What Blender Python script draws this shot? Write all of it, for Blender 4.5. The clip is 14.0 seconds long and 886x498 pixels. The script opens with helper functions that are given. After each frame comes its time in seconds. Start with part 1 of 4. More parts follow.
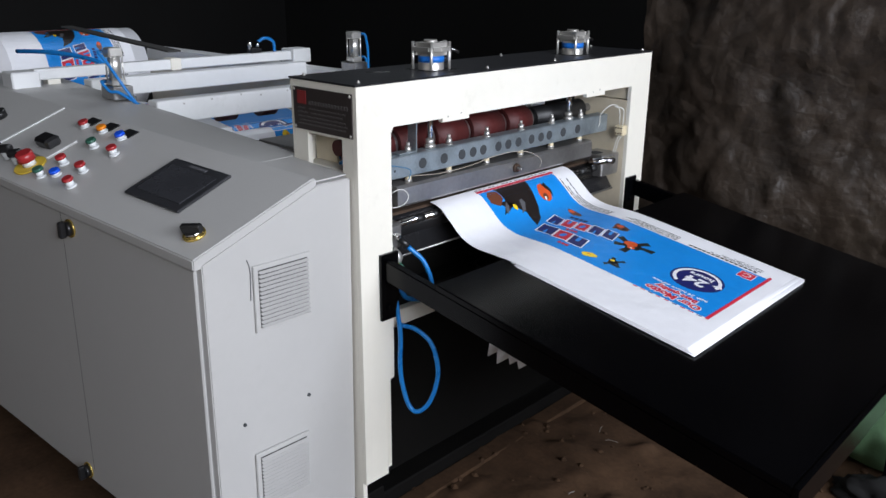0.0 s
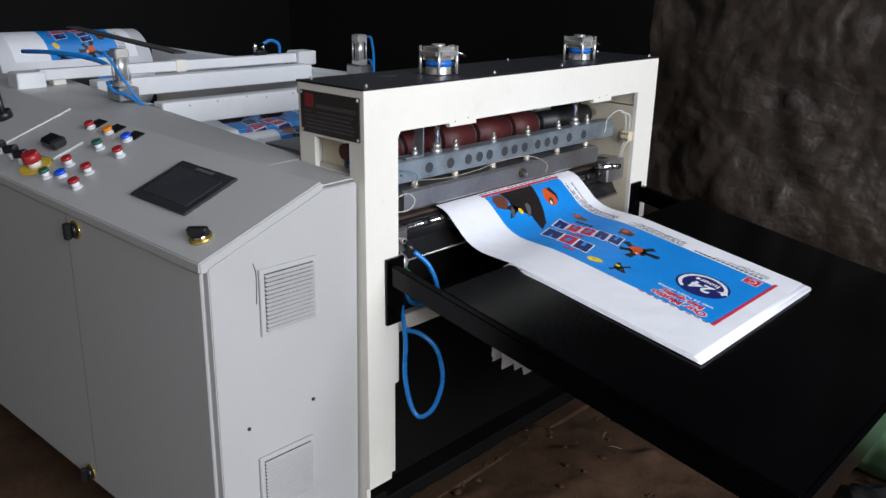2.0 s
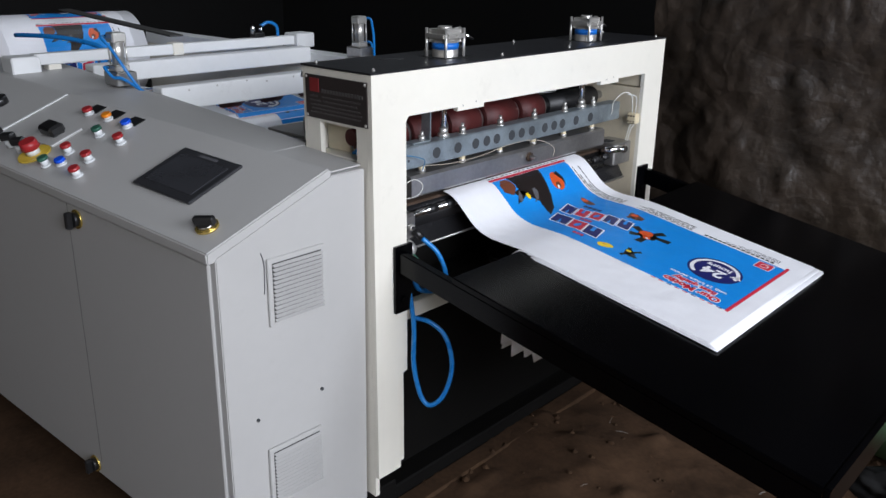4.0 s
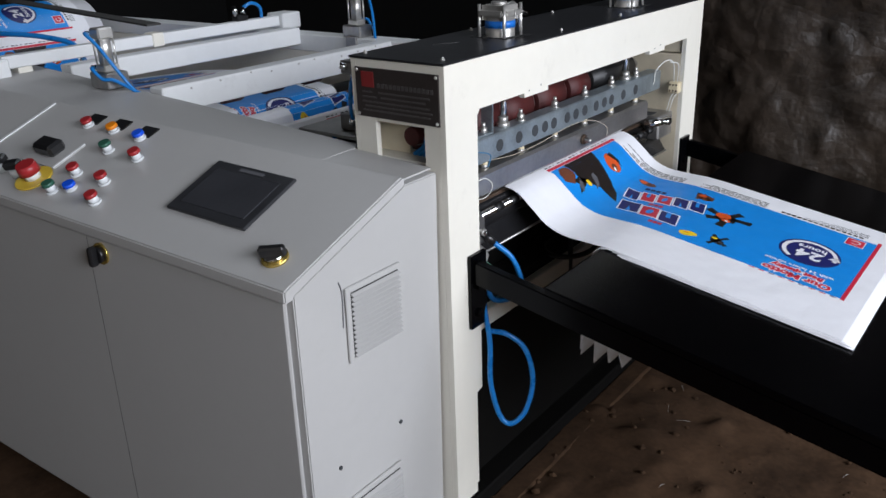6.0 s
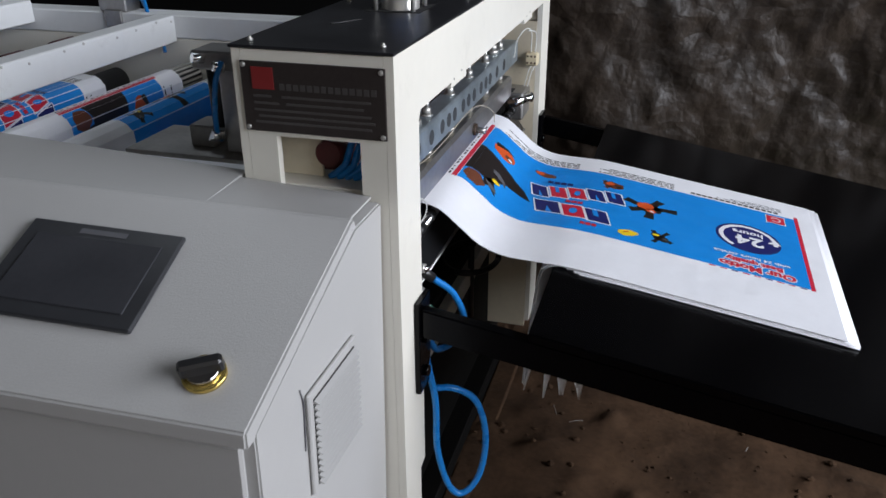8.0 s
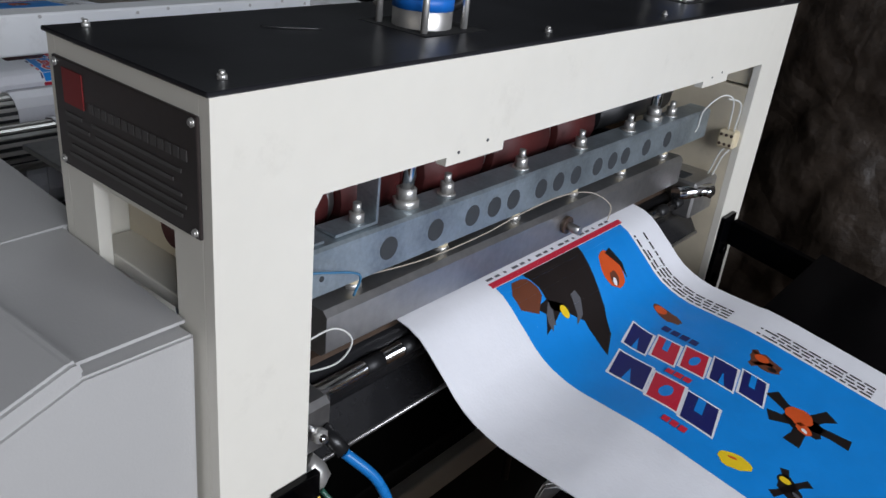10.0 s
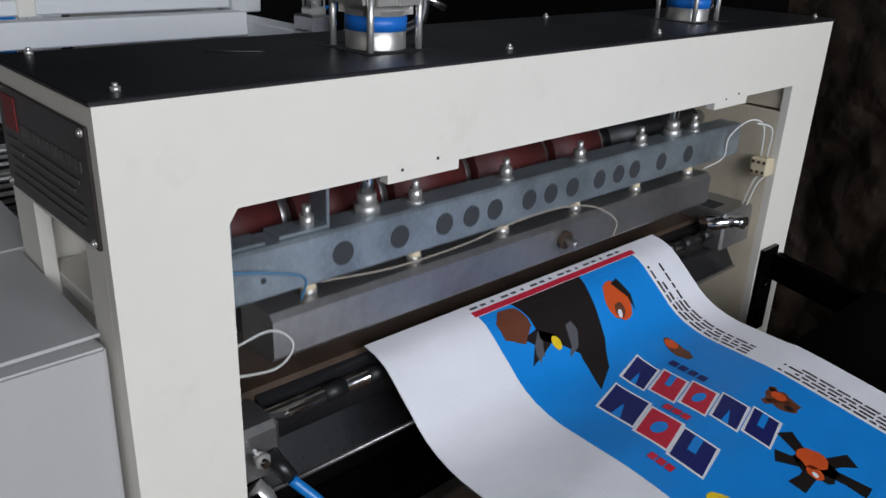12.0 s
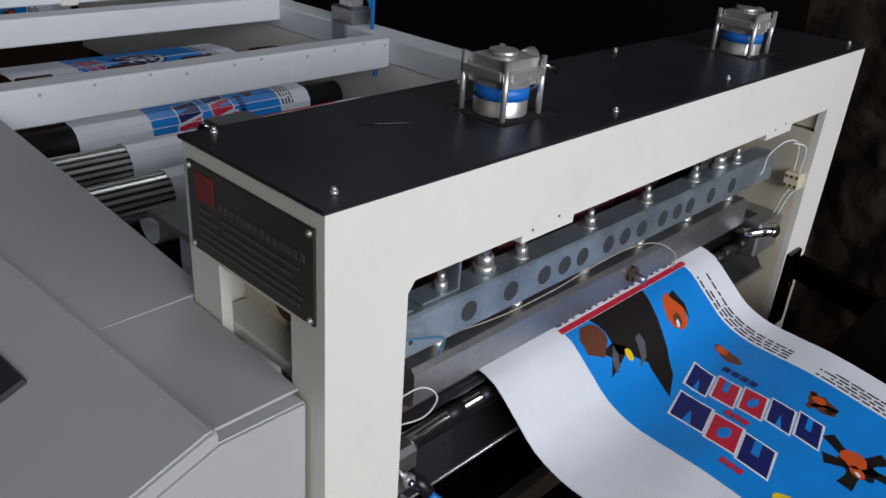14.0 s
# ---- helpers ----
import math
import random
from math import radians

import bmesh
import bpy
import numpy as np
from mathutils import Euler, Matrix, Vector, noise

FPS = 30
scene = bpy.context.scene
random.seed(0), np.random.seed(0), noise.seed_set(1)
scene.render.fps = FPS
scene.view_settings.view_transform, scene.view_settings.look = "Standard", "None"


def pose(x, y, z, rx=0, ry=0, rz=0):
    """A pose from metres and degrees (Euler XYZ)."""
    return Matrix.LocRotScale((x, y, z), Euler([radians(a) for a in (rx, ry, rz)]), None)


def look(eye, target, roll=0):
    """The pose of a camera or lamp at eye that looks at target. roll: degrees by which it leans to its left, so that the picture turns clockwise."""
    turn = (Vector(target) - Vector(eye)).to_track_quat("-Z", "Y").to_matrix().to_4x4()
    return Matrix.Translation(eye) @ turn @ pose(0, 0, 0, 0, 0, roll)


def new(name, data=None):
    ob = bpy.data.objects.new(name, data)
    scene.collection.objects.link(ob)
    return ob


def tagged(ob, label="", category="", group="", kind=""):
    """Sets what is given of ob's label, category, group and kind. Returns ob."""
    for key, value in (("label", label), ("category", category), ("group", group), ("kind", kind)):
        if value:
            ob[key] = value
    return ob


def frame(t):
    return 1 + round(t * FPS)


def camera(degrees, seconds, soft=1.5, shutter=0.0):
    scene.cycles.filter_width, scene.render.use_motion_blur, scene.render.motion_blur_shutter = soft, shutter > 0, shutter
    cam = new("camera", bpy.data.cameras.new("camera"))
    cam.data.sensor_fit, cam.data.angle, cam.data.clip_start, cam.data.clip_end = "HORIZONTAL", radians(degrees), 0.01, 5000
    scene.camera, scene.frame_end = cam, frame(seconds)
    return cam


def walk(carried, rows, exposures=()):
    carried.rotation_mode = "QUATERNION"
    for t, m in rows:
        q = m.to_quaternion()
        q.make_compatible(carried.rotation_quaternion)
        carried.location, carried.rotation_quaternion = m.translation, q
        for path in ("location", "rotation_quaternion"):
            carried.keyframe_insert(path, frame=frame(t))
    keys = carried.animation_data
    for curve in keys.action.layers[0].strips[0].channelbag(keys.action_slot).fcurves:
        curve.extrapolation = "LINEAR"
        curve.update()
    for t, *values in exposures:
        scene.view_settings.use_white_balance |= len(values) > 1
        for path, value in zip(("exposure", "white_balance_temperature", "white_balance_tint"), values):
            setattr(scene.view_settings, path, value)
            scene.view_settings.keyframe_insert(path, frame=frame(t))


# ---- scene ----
cam = camera(58.0, 14.0, shutter=0.18)
PATH = [
    (0, (1.24, -1.055, 1.303), (-0.064, 0.316, 0.655), 0.4),
    (0.5, (1.255, -1.058, 1.306), (-0.068, 0.305, 0.68), 1.2),
    (1, (1.252, -1.056, 1.307), (-0.073, 0.296, 0.661), 1.0),
    (1.5, (1.234, -1.056, 1.306), (-0.083, 0.302, 0.657), 0.8),
    (2, (1.227, -1.059, 1.306), (-0.08, 0.313, 0.664), 0.9),
    (4.5, (1.164, -1.06, 1.31), (-0.119, 0.303, 0.606), 0.4),
    (5, (1.136, -0.997, 1.318), (-0.171, 0.332, 0.593), 1.0),
    (5.5, (1.04, -1.002, 1.314), (-0.23, 0.352, 0.571), 1.3),
    (6, (0.844, -1.077, 1.325), (-0.313, 0.361, 0.555), -2.2),
    (6.5, (0.697, -1.049, 1.327), (-0.367, 0.424, 0.493), -1.0),
    (7, (0.521, -1.018, 1.337), (-0.367, 0.566, 0.499), 1.6),
    (7.5, (0.346, -1.008, 1.319), (-0.233, 0.703, 0.461), -1.9),
    (8, (0.328, -0.91, 1.295), (-0.184, 0.818, 0.43), -0.3),
    (8.5, (0.346, -0.671, 1.277), (-0.331, 1.013, 0.437), 2.2),
    (11, (0.489, -0.255, 1.227), (-0.707, 1.09, 0.355), 5.1),
    (11.5, (0.516, -0.222, 1.221), (-0.721, 1.103, 0.376), 3.9),
    (12, (0.538, -0.195, 1.212), (-0.802, 1.082, 0.454), 2.4),
    (12.5, (0.532, -0.21, 1.241), (-0.811, 1.063, 0.482), 1.4),
    (13, (0.512, -0.251, 1.289), (-0.806, 1.025, 0.494), 1.0),
    (13.5, (0.491, -0.303, 1.326), (-0.798, 0.974, 0.483), 3.4),
    (14, (0.449, -0.353, 1.348), (-0.772, 0.954, 0.454), 4.2),
]
walk(cam, [(t, look(eye, target, roll)) for t, eye, target, roll in PATH],
     exposures=[(0.0, 0.10), (2.0, 0.0), (5.8, 0.0), (7.0, -0.08), (8.0, 0.0), (8.6, 0.0), (10.9, -0.58), (12.4, -0.60), (13.5, -0.60), (14.0, -0.50)])

# ---- world and light ----
world = bpy.data.worlds.new("world")
scene.world = world
world.use_nodes = True
wn = world.node_tree
sky = wn.nodes.new("ShaderNodeTexSky")
sky.sky_type, sky.sun_disc = "NISHITA", False
sky.sun_elevation, sky.sun_rotation = radians(50), radians(90)
wn.nodes["Background"].inputs[1].default_value = 0.05
wn.links.new(sky.outputs[0], wn.nodes["Background"].inputs[0])


def area(name, eye, target, w, h, watts, colour):
    la = bpy.data.lights.new(name, "AREA")
    la.shape, la.size, la.size_y, la.energy, la.color = "RECTANGLE", w, h, watts, colour
    ob = new(name, la)
    ob.matrix_world = look(eye, target)
    return ob


area("doorway_daylight", (4.6, -0.5, 2.45), (0, 0.1, 0.9), 4.6, 1.9, 385, (0.86, 0.90, 1.0))
# added fill for faces turned south; the south wall has no window
area("south_window_daylight", (0.6, -4.7, 2.2), (-0.3, 0, 0.9), 4.0, 2.2, 15, (1.0, 0.94, 0.88))
# added fill over the rear rollers, no source known there
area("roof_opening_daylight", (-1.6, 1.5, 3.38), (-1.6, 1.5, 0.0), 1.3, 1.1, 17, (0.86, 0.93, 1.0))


# ---- materials ----
def material(name, colour, rough=0.5, metal=0.0, vary=0.12, scale=6.0, bump=0.0, bump_scale=120.0, dark=None, spec=0.5, dirt=0.0, coat=0.0, bump_dist=0.002, flat=False):
    """Two scales of colour change, wear spots and a fine relief."""
    m = bpy.data.materials.new(name)
    m.use_nodes = True
    nt = m.node_tree
    b = nt.nodes["Principled BSDF"]
    b.inputs["Roughness"].default_value, b.inputs["Metallic"].default_value = rough, metal
    b.inputs["Specular IOR Level"].default_value = spec
    b.inputs["Coat Weight"].default_value = coat
    tc = nt.nodes.new("ShaderNodeTexCoord")
    where = tc.outputs["UV" if flat else "Object"]
    n1 = nt.nodes.new("ShaderNodeTexNoise")
    n1.inputs["Scale"].default_value, n1.inputs["Detail"].default_value, n1.inputs["Roughness"].default_value = scale, 5, 0.6
    nt.links.new(where, n1.inputs["Vector"])
    n2 = nt.nodes.new("ShaderNodeTexNoise")
    n2.inputs["Scale"].default_value, n2.inputs["Detail"].default_value = scale * 14, 3
    nt.links.new(where, n2.inputs["Vector"])
    add = nt.nodes.new("ShaderNodeMath")
    add.operation = "MULTIPLY_ADD"
    add.inputs[1].default_value = 0.35
    nt.links.new(n2.outputs["Fac"], add.inputs[0])
    nt.links.new(n1.outputs["Fac"], add.inputs[2])
    ramp = nt.nodes.new("ShaderNodeValToRGB")
    lo = dark if dark else tuple(c * (1 - 2 * vary) for c in colour)
    ramp.color_ramp.elements[0].position, ramp.color_ramp.elements[1].position = 0.42, 0.88
    ramp.color_ramp.elements[0].color, ramp.color_ramp.elements[1].color = (*lo, 1), (*colour, 1)
    nt.links.new(add.outputs[0], ramp.inputs[0])
    out = ramp.outputs[0]
    if dirt:
        n3 = nt.nodes.new("ShaderNodeTexNoise")
        n3.inputs["Scale"].default_value, n3.inputs["Detail"].default_value, n3.inputs["Roughness"].default_value = 11, 9, 0.75
        nt.links.new(where, n3.inputs["Vector"])
        r3 = nt.nodes.new("ShaderNodeValToRGB")
        r3.color_ramp.elements[0].position, r3.color_ramp.elements[1].position = 0.60, 0.78
        r3.color_ramp.elements[0].color, r3.color_ramp.elements[1].color = (0, 0, 0, 1), (dirt, dirt, dirt, 1)
        nt.links.new(n3.outputs["Fac"], r3.inputs[0])
        mix = nt.nodes.new("ShaderNodeMix")
        mix.data_type = "RGBA"
        mix.inputs["B"].default_value = (0.16, 0.12, 0.08, 1)
        nt.links.new(r3.outputs[0], mix.inputs["Factor"])
        nt.links.new(out, mix.inputs["A"])
        out = mix.outputs["Result"]
    nt.links.new(out, b.inputs["Base Color"])
    rr = nt.nodes.new("ShaderNodeMapRange")
    rr.inputs["To Min"].default_value, rr.inputs["To Max"].default_value = max(0.03, rough - 0.08), min(1, rough + 0.1)
    nt.links.new(n1.outputs["Fac"], rr.inputs["Value"])
    nt.links.new(rr.outputs[0], b.inputs["Roughness"])
    if bump:
        nb = nt.nodes.new("ShaderNodeTexNoise")
        nb.inputs["Scale"].default_value, nb.inputs["Detail"].default_value = bump_scale, 6
        nt.links.new(where, nb.inputs["Vector"])
        if flat:
            soft = nt.nodes.new("ShaderNodeTexNoise")
            soft.inputs["Scale"].default_value, soft.inputs["Detail"].default_value = 9, 2
            nt.links.new(where, soft.inputs["Vector"])
            fold = nt.nodes.new("ShaderNodeBump")
            fold.inputs["Strength"].default_value, fold.inputs["Distance"].default_value = 0.55, 0.012
            nt.links.new(soft.outputs["Fac"], fold.inputs["Height"])
        bp = nt.nodes.new("ShaderNodeBump")
        bp.inputs["Strength"].default_value, bp.inputs["Distance"].default_value = bump, bump_dist
        nt.links.new(nb.outputs["Fac"], bp.inputs["Height"])
        if flat:
            nt.links.new(fold.outputs[0], bp.inputs["Normal"])
        nt.links.new(bp.outputs[0], b.inputs["Normal"])
    return m


CREAM = material("cream_paint", (0.79, 0.758, 0.67), 0.42, vary=0.03, scale=3, bump=0.08, bump_scale=60, dirt=0.12)
# a warmer cream with more brown blotches, for the inner faces
WARM_CREAM = material("warm_cream_paint", (0.70, 0.62, 0.47), 0.45, vary=0.08, scale=5, bump=0.08, bump_scale=60, dirt=0.45)
GREY = material("grey_powder_coat", (0.445, 0.438, 0.426), 0.42, vary=0.025, scale=3, bump=0.15, bump_scale=420, dirt=0.08)
WHITE = material("white_machine_paint", (0.74, 0.75, 0.75), 0.42, vary=0.04, scale=4, bump=0.08, bump_scale=60, dirt=0.22)
BLACK = material("black_sheet_paint", (0.018, 0.018, 0.021), 0.34, vary=0.2, scale=5, bump=0.05, bump_scale=300)
TABLE = material("black_table_enamel", (0.0010, 0.0011, 0.0016), 0.22, spec=0.16, vary=0.2, scale=4, bump=0.03, bump_scale=40)
# near black that carries the shade low in the machine
BASE = material("base_shade_black", (0.006, 0.0055, 0.005), 0.7, vary=0.2, scale=5, spec=0.12)
ZINC = material("zinc_plated_steel", (0.44, 0.51, 0.55), 0.40, 0.75, vary=0.24, scale=16, bump=0.08, dirt=0.30)
STEEL = material("milled_steel", (0.47, 0.46, 0.45), 0.36, 0.9, vary=0.18, scale=8, bump=0.05, dirt=0.2)
ALU = material("cast_aluminium", (0.66, 0.645, 0.61), 0.34, 0.75, vary=0.08, scale=20, bump=0.04)
DARK_STEEL = material("oiled_black_steel", (0.022, 0.022, 0.024), 0.20, 0.3, vary=0.2, scale=8, bump=0.03)
CHROME = material("chrome", (0.78, 0.78, 0.79), 0.12, 1.0, vary=0.05, scale=10)
RUST = material("brown_bed_pad", (0.10, 0.065, 0.045), 0.4, 0.2, vary=0.3, scale=12, bump=0.1)
# dark colour for the shade inside holes that are not cut
HOLE_SHADE = material("hole_shade", (0.05, 0.055, 0.06), 0.7, 0.3, vary=0.2)
RED_RUBBER = material("red_silicone", (0.085, 0.0095, 0.0085), 0.6, vary=0.25, scale=20)
BLACK_RUBBER = material("black_rubber", (0.012, 0.012, 0.013), 0.45, vary=0.15)
HOSE = material("blue_hose", (0.01, 0.19, 0.55), 0.28, vary=0.08, scale=30)
BLUE_BAND = material("blue_band", (0.01, 0.16, 0.60), 0.4, vary=0.08)
WIRE_WHITE = material("white_wire", (0.72, 0.72, 0.68), 0.45, vary=0.06)
WIRE_TAN = material("tan_wire", (0.42, 0.37, 0.30), 0.5, vary=0.08)
# shade of the vent gaps as a colour, also the grey of the strap
VENT_DARK = material("gap_shade_and_strap_grey", (0.045, 0.044, 0.042), 0.7, vary=0.1)
WIRE_BLUE = material("blue_wire", (0.05, 0.18, 0.32), 0.45, vary=0.06)
IVORY = material("ivory_ceramic", (0.70, 0.60, 0.40), 0.5, vary=0.08, scale=40)
BRASS = material("brass", (0.62, 0.42, 0.12), 0.3, 0.9, vary=0.1)
PLASTIC = material("black_plastic", (0.014, 0.014, 0.015), 0.32, vary=0.15)
SCREEN = material("dark_screen_film", (0.035, 0.036, 0.04), 0.3, vary=0.15, scale=12)
SCREEN2 = material("screen_glass", (0.045, 0.046, 0.052), 0.22, vary=0.12, scale=9)
PLATE = material("dark_nameplate", (0.055, 0.045, 0.042), 0.32, 0.3, vary=0.15, scale=12)
PLATE_INK = material("nameplate_silver_ink", (0.115, 0.108, 0.103), 0.4, 0.4, vary=0.1)
PLATE_RED = material("nameplate_red_ink", (0.24, 0.022, 0.022), 0.45, vary=0.1)
BTN_RED = material("red_button", (0.36, 0.024, 0.028), 0.3, vary=0.05)
BTN_GREEN = material("green_button", (0.03, 0.11, 0.075), 0.3, vary=0.05)
BTN_BLUE = material("blue_button", (0.01, 0.09, 0.70), 0.25, vary=0.05)
BTN_ORANGE = material("orange_button", (0.85, 0.25, 0.01), 0.3, vary=0.05)
BTN_COLLAR = material("clear_collar", (0.72, 0.74, 0.75), 0.25, vary=0.05)
YELLOW = material("yellow_plate", (0.75, 0.52, 0.06), 0.4, vary=0.08)
GOLD = material("gold_ring", (0.75, 0.55, 0.16), 0.25, 0.8, vary=0.05)
BAG = material("white_woven_bag", (0.86, 0.86, 0.89), 0.42, vary=0.03, scale=8, bump=0.18, bump_scale=260, flat=True)
INK_BLUE = material("cyan_blue_ink", (0.006, 0.26, 0.75), 0.4, vary=0.05, scale=8, bump=0.15, bump_scale=260, flat=True)
INK_NAVY = material("navy_ink", (0.014, 0.018, 0.13), 0.4, vary=0.05)
INK_RED = material("red_ink", (0.62, 0.02, 0.05), 0.4, vary=0.05)
INK_BLACK = material("black_ink", (0.016, 0.011, 0.010), 0.4, vary=0.2)
INK_BROWN = material("brown_ink", (0.16, 0.05, 0.025), 0.4, vary=0.1)
INK_ORANGE = material("orange_ink", (0.72, 0.10, 0.02), 0.4, vary=0.1)
INK_YELLOW = material("yellow_ink", (0.90, 0.62, 0.02), 0.4, vary=0.05)
INK_WHITE = material("white_ink", (0.82, 0.82, 0.85), 0.4, vary=0.03)
INK_GREY = material("grey_ink", (0.10, 0.10, 0.11), 0.45, vary=0.05)
DIRT = material("dry_earth", (0.084, 0.046, 0.0245), 0.9, vary=0.2, scale=5, bump=0.9, bump_scale=60, dark=(0.028, 0.0152, 0.0080), spec=0.2)
TARP = material("brown_tarpaulin", (0.046, 0.033, 0.024), 0.46, vary=0.25, scale=6, bump=0.8, bump_scale=34, bump_dist=0.006, spec=0.35, dark=(0.011, 0.0080, 0.0058))


def creased(mat, scales):
    """Adds sharp folds of several sizes under the fine relief of a material."""
    nt = mat.node_tree
    fine = next(n for n in nt.nodes if n.type == "BUMP")
    where = next(n for n in nt.nodes if n.type == "TEX_COORD").outputs["Object"]
    warp = nt.nodes.new("ShaderNodeTexNoise")
    warp.inputs["Scale"].default_value, warp.inputs["Detail"].default_value = 3.0, 3
    nt.links.new(where, warp.inputs["Vector"])
    bend = nt.nodes.new("ShaderNodeMix")
    bend.data_type, bend.inputs["Factor"].default_value = "RGBA", 0.16
    nt.links.new(where, bend.inputs["A"])
    nt.links.new(warp.outputs["Color"], bend.inputs["B"])
    last = None
    for size, deep in scales:
        cells = nt.nodes.new("ShaderNodeTexVoronoi")
        cells.feature = "DISTANCE_TO_EDGE"
        cells.inputs["Scale"].default_value = size
        nt.links.new(bend.outputs["Result"], cells.inputs["Vector"])
        fold = nt.nodes.new("ShaderNodeBump")
        fold.inputs["Strength"].default_value, fold.inputs["Distance"].default_value = 0.8, deep
        nt.links.new(cells.outputs["Distance"], fold.inputs["Height"])
        if last:
            nt.links.new(last.outputs[0], fold.inputs["Normal"])
        last = fold
    nt.links.new(last.outputs[0], fine.inputs["Normal"])


creased(TARP, ((2.6, 0.075), (7.0, 0.016), (17.0, 0.005)))
# near black, so that the unlit depth of the shed stays dark
NEAR_BLACK = material("near_black", (0.0032, 0.0028, 0.0026), 0.9, vary=0.3, scale=2)
GREEN_SACK = material("green_sack", (0.22, 0.42, 0.22), 0.6, vary=0.15, scale=10, bump=0.3, bump_scale=200)
CARD = material("grey_core", (0.45, 0.44, 0.42), 0.6, vary=0.08)
INKS = [BAG, INK_BLUE, INK_NAVY, INK_RED, INK_BLACK, INK_BROWN, INK_ORANGE, INK_YELLOW, INK_WHITE, INK_GREY]

# ---- mesh helpers ----
ORIGIN = {}


def thing(name, at, label, category, group="", kind=""):
    ob = new(name)
    ob.empty_display_size = 0.05
    ob.location = at
    ORIGIN[ob.name] = Vector(at)
    return tagged(ob, label, category, group, kind)


def part(name, bm, mat, parent=None, label=""):
    """Links a bmesh, drawn in world metres, as one mesh under a thing or a part."""
    me = bpy.data.meshes.new(name)
    bmesh.ops.recalc_face_normals(bm, faces=bm.faces)
    bm.to_mesh(me)
    bm.free()
    for m in (mat if isinstance(mat, list) else [mat]):
        me.materials.append(m)
    ob = new(name, me)
    if parent:
        ob.parent = parent
        me.transform(Matrix.Translation(-ORIGIN[parent.name]))
        ORIGIN[ob.name] = ORIGIN[parent.name]
    else:
        ORIGIN[ob.name] = Vector((0, 0, 0))
    if label:
        ob["label"] = label
    return ob


def box(x0, x1, y0, y1, z0, z1, bevel=0.002, bm=None, m=None, seg=1):
    bm = bm or bmesh.new()
    g = bmesh.ops.create_cube(bm, size=1)["verts"]
    bmesh.ops.scale(bm, vec=(x1 - x0, y1 - y0, z1 - z0), verts=g)
    bmesh.ops.translate(bm, vec=((x0 + x1) / 2, (y0 + y1) / 2, (z0 + z1) / 2), verts=g)
    if bevel:
        es = list({e for v in g for e in v.link_edges})
        r = bmesh.ops.bevel(bm, geom=es, offset=bevel, segments=seg, affect="EDGES")
        g = list({v for f in r["faces"] for v in f.verts} | {v for v in g if v.is_valid})
    if m:
        bmesh.ops.transform(bm, matrix=m, verts=g)
    return bm


def rod(p0, p1, r, n=20, r2=None, bm=None, caps=True):
    bm = bm or bmesh.new()
    p0, p1 = Vector(p0), Vector(p1)
    d = p1 - p0
    m = Matrix.Translation((p0 + p1) / 2) @ d.to_track_quat("Z", "Y").to_matrix().to_4x4()
    r = bmesh.ops.create_cone(bm, cap_ends=caps, segments=n, radius1=r, radius2=r if r2 is None else r2, depth=d.length, matrix=m)
    for v in r["verts"]:
        for f in v.link_faces:
            f.smooth = len(f.verts) == 4
    return bm


def glide(pts, n=8):
    """Points along a smooth curve through pts."""
    p = [Vector(q) for q in pts]
    p = [2 * p[0] - p[1]] + p + [2 * p[-1] - p[-2]]
    out = []
    for i in range(1, len(p) - 2):
        for k in range(n):
            t = k / n
            out.append(0.5 * (2 * p[i] + (p[i + 1] - p[i - 1]) * t + (2 * p[i - 1] - 5 * p[i] + 4 * p[i + 1] - p[i + 2]) * t * t
                              + (3 * p[i] - p[i - 1] - 3 * p[i + 1] + p[i + 2]) * t ** 3))
    return out + [p[-2]]


def tube(pts, r, n=10, steps=8, bm=None):
    bm = bm or bmesh.new()
    path = glide(pts, steps)
    side, rings = Vector((0.3, 0.5, 0.8)), []
    for i, q in enumerate(path):
        d = (path[min(i + 1, len(path) - 1)] - path[max(i - 1, 0)]).normalized()
        u = (side - d * side.dot(d)).normalized()
        side, w = u, d.cross(u)
        rings.append([bm.verts.new(q + r * (u * math.cos(a) + w * math.sin(a))) for a in (2 * math.pi * k / n for k in range(n))])
    for a, b in zip(rings, rings[1:]):
        for k in range(n):
            bm.faces.new((a[k], a[(k + 1) % n], b[(k + 1) % n], b[k])).smooth = True
    bm.faces.new(rings[0]), bm.faces.new(rings[-1][::-1])
    return bm


def prism(outline, axis, a, b, bm=None, bevel=0.0):
    """A closed outline (two numbers a point) drawn out along one axis from a to b."""
    bm = bm or bmesh.new()
    def at(p, w):
        return {"x": (w, *p), "y": (p[0], w, p[1]), "z": (*p, w)}[axis]
    lo, hi = [bm.verts.new(at(p, a)) for p in outline], [bm.verts.new(at(p, b)) for p in outline]
    fs = [bm.faces.new(lo), bm.faces.new(hi[::-1])]
    k = len(lo)
    fs += [bm.faces.new((lo[i], lo[(i + 1) % k], hi[(i + 1) % k], hi[i])) for i in range(k)]
    if bevel:
        bmesh.ops.bevel(bm, geom=list({e for f in fs for e in f.edges}), offset=bevel, segments=2, affect="EDGES")
    return bm


def bolt(name, p, up, r, h, mat, parent, label=""):
    """A hexagon head with a round stud end."""
    p, up = Vector(p), Vector(up)
    bm = rod(p, p + up * h * 0.55, r, 6)
    rod(p + up * h * 0.5, p + up * h, r * 0.55, 10, bm=bm)
    return part(name, bm, mat, parent, label)


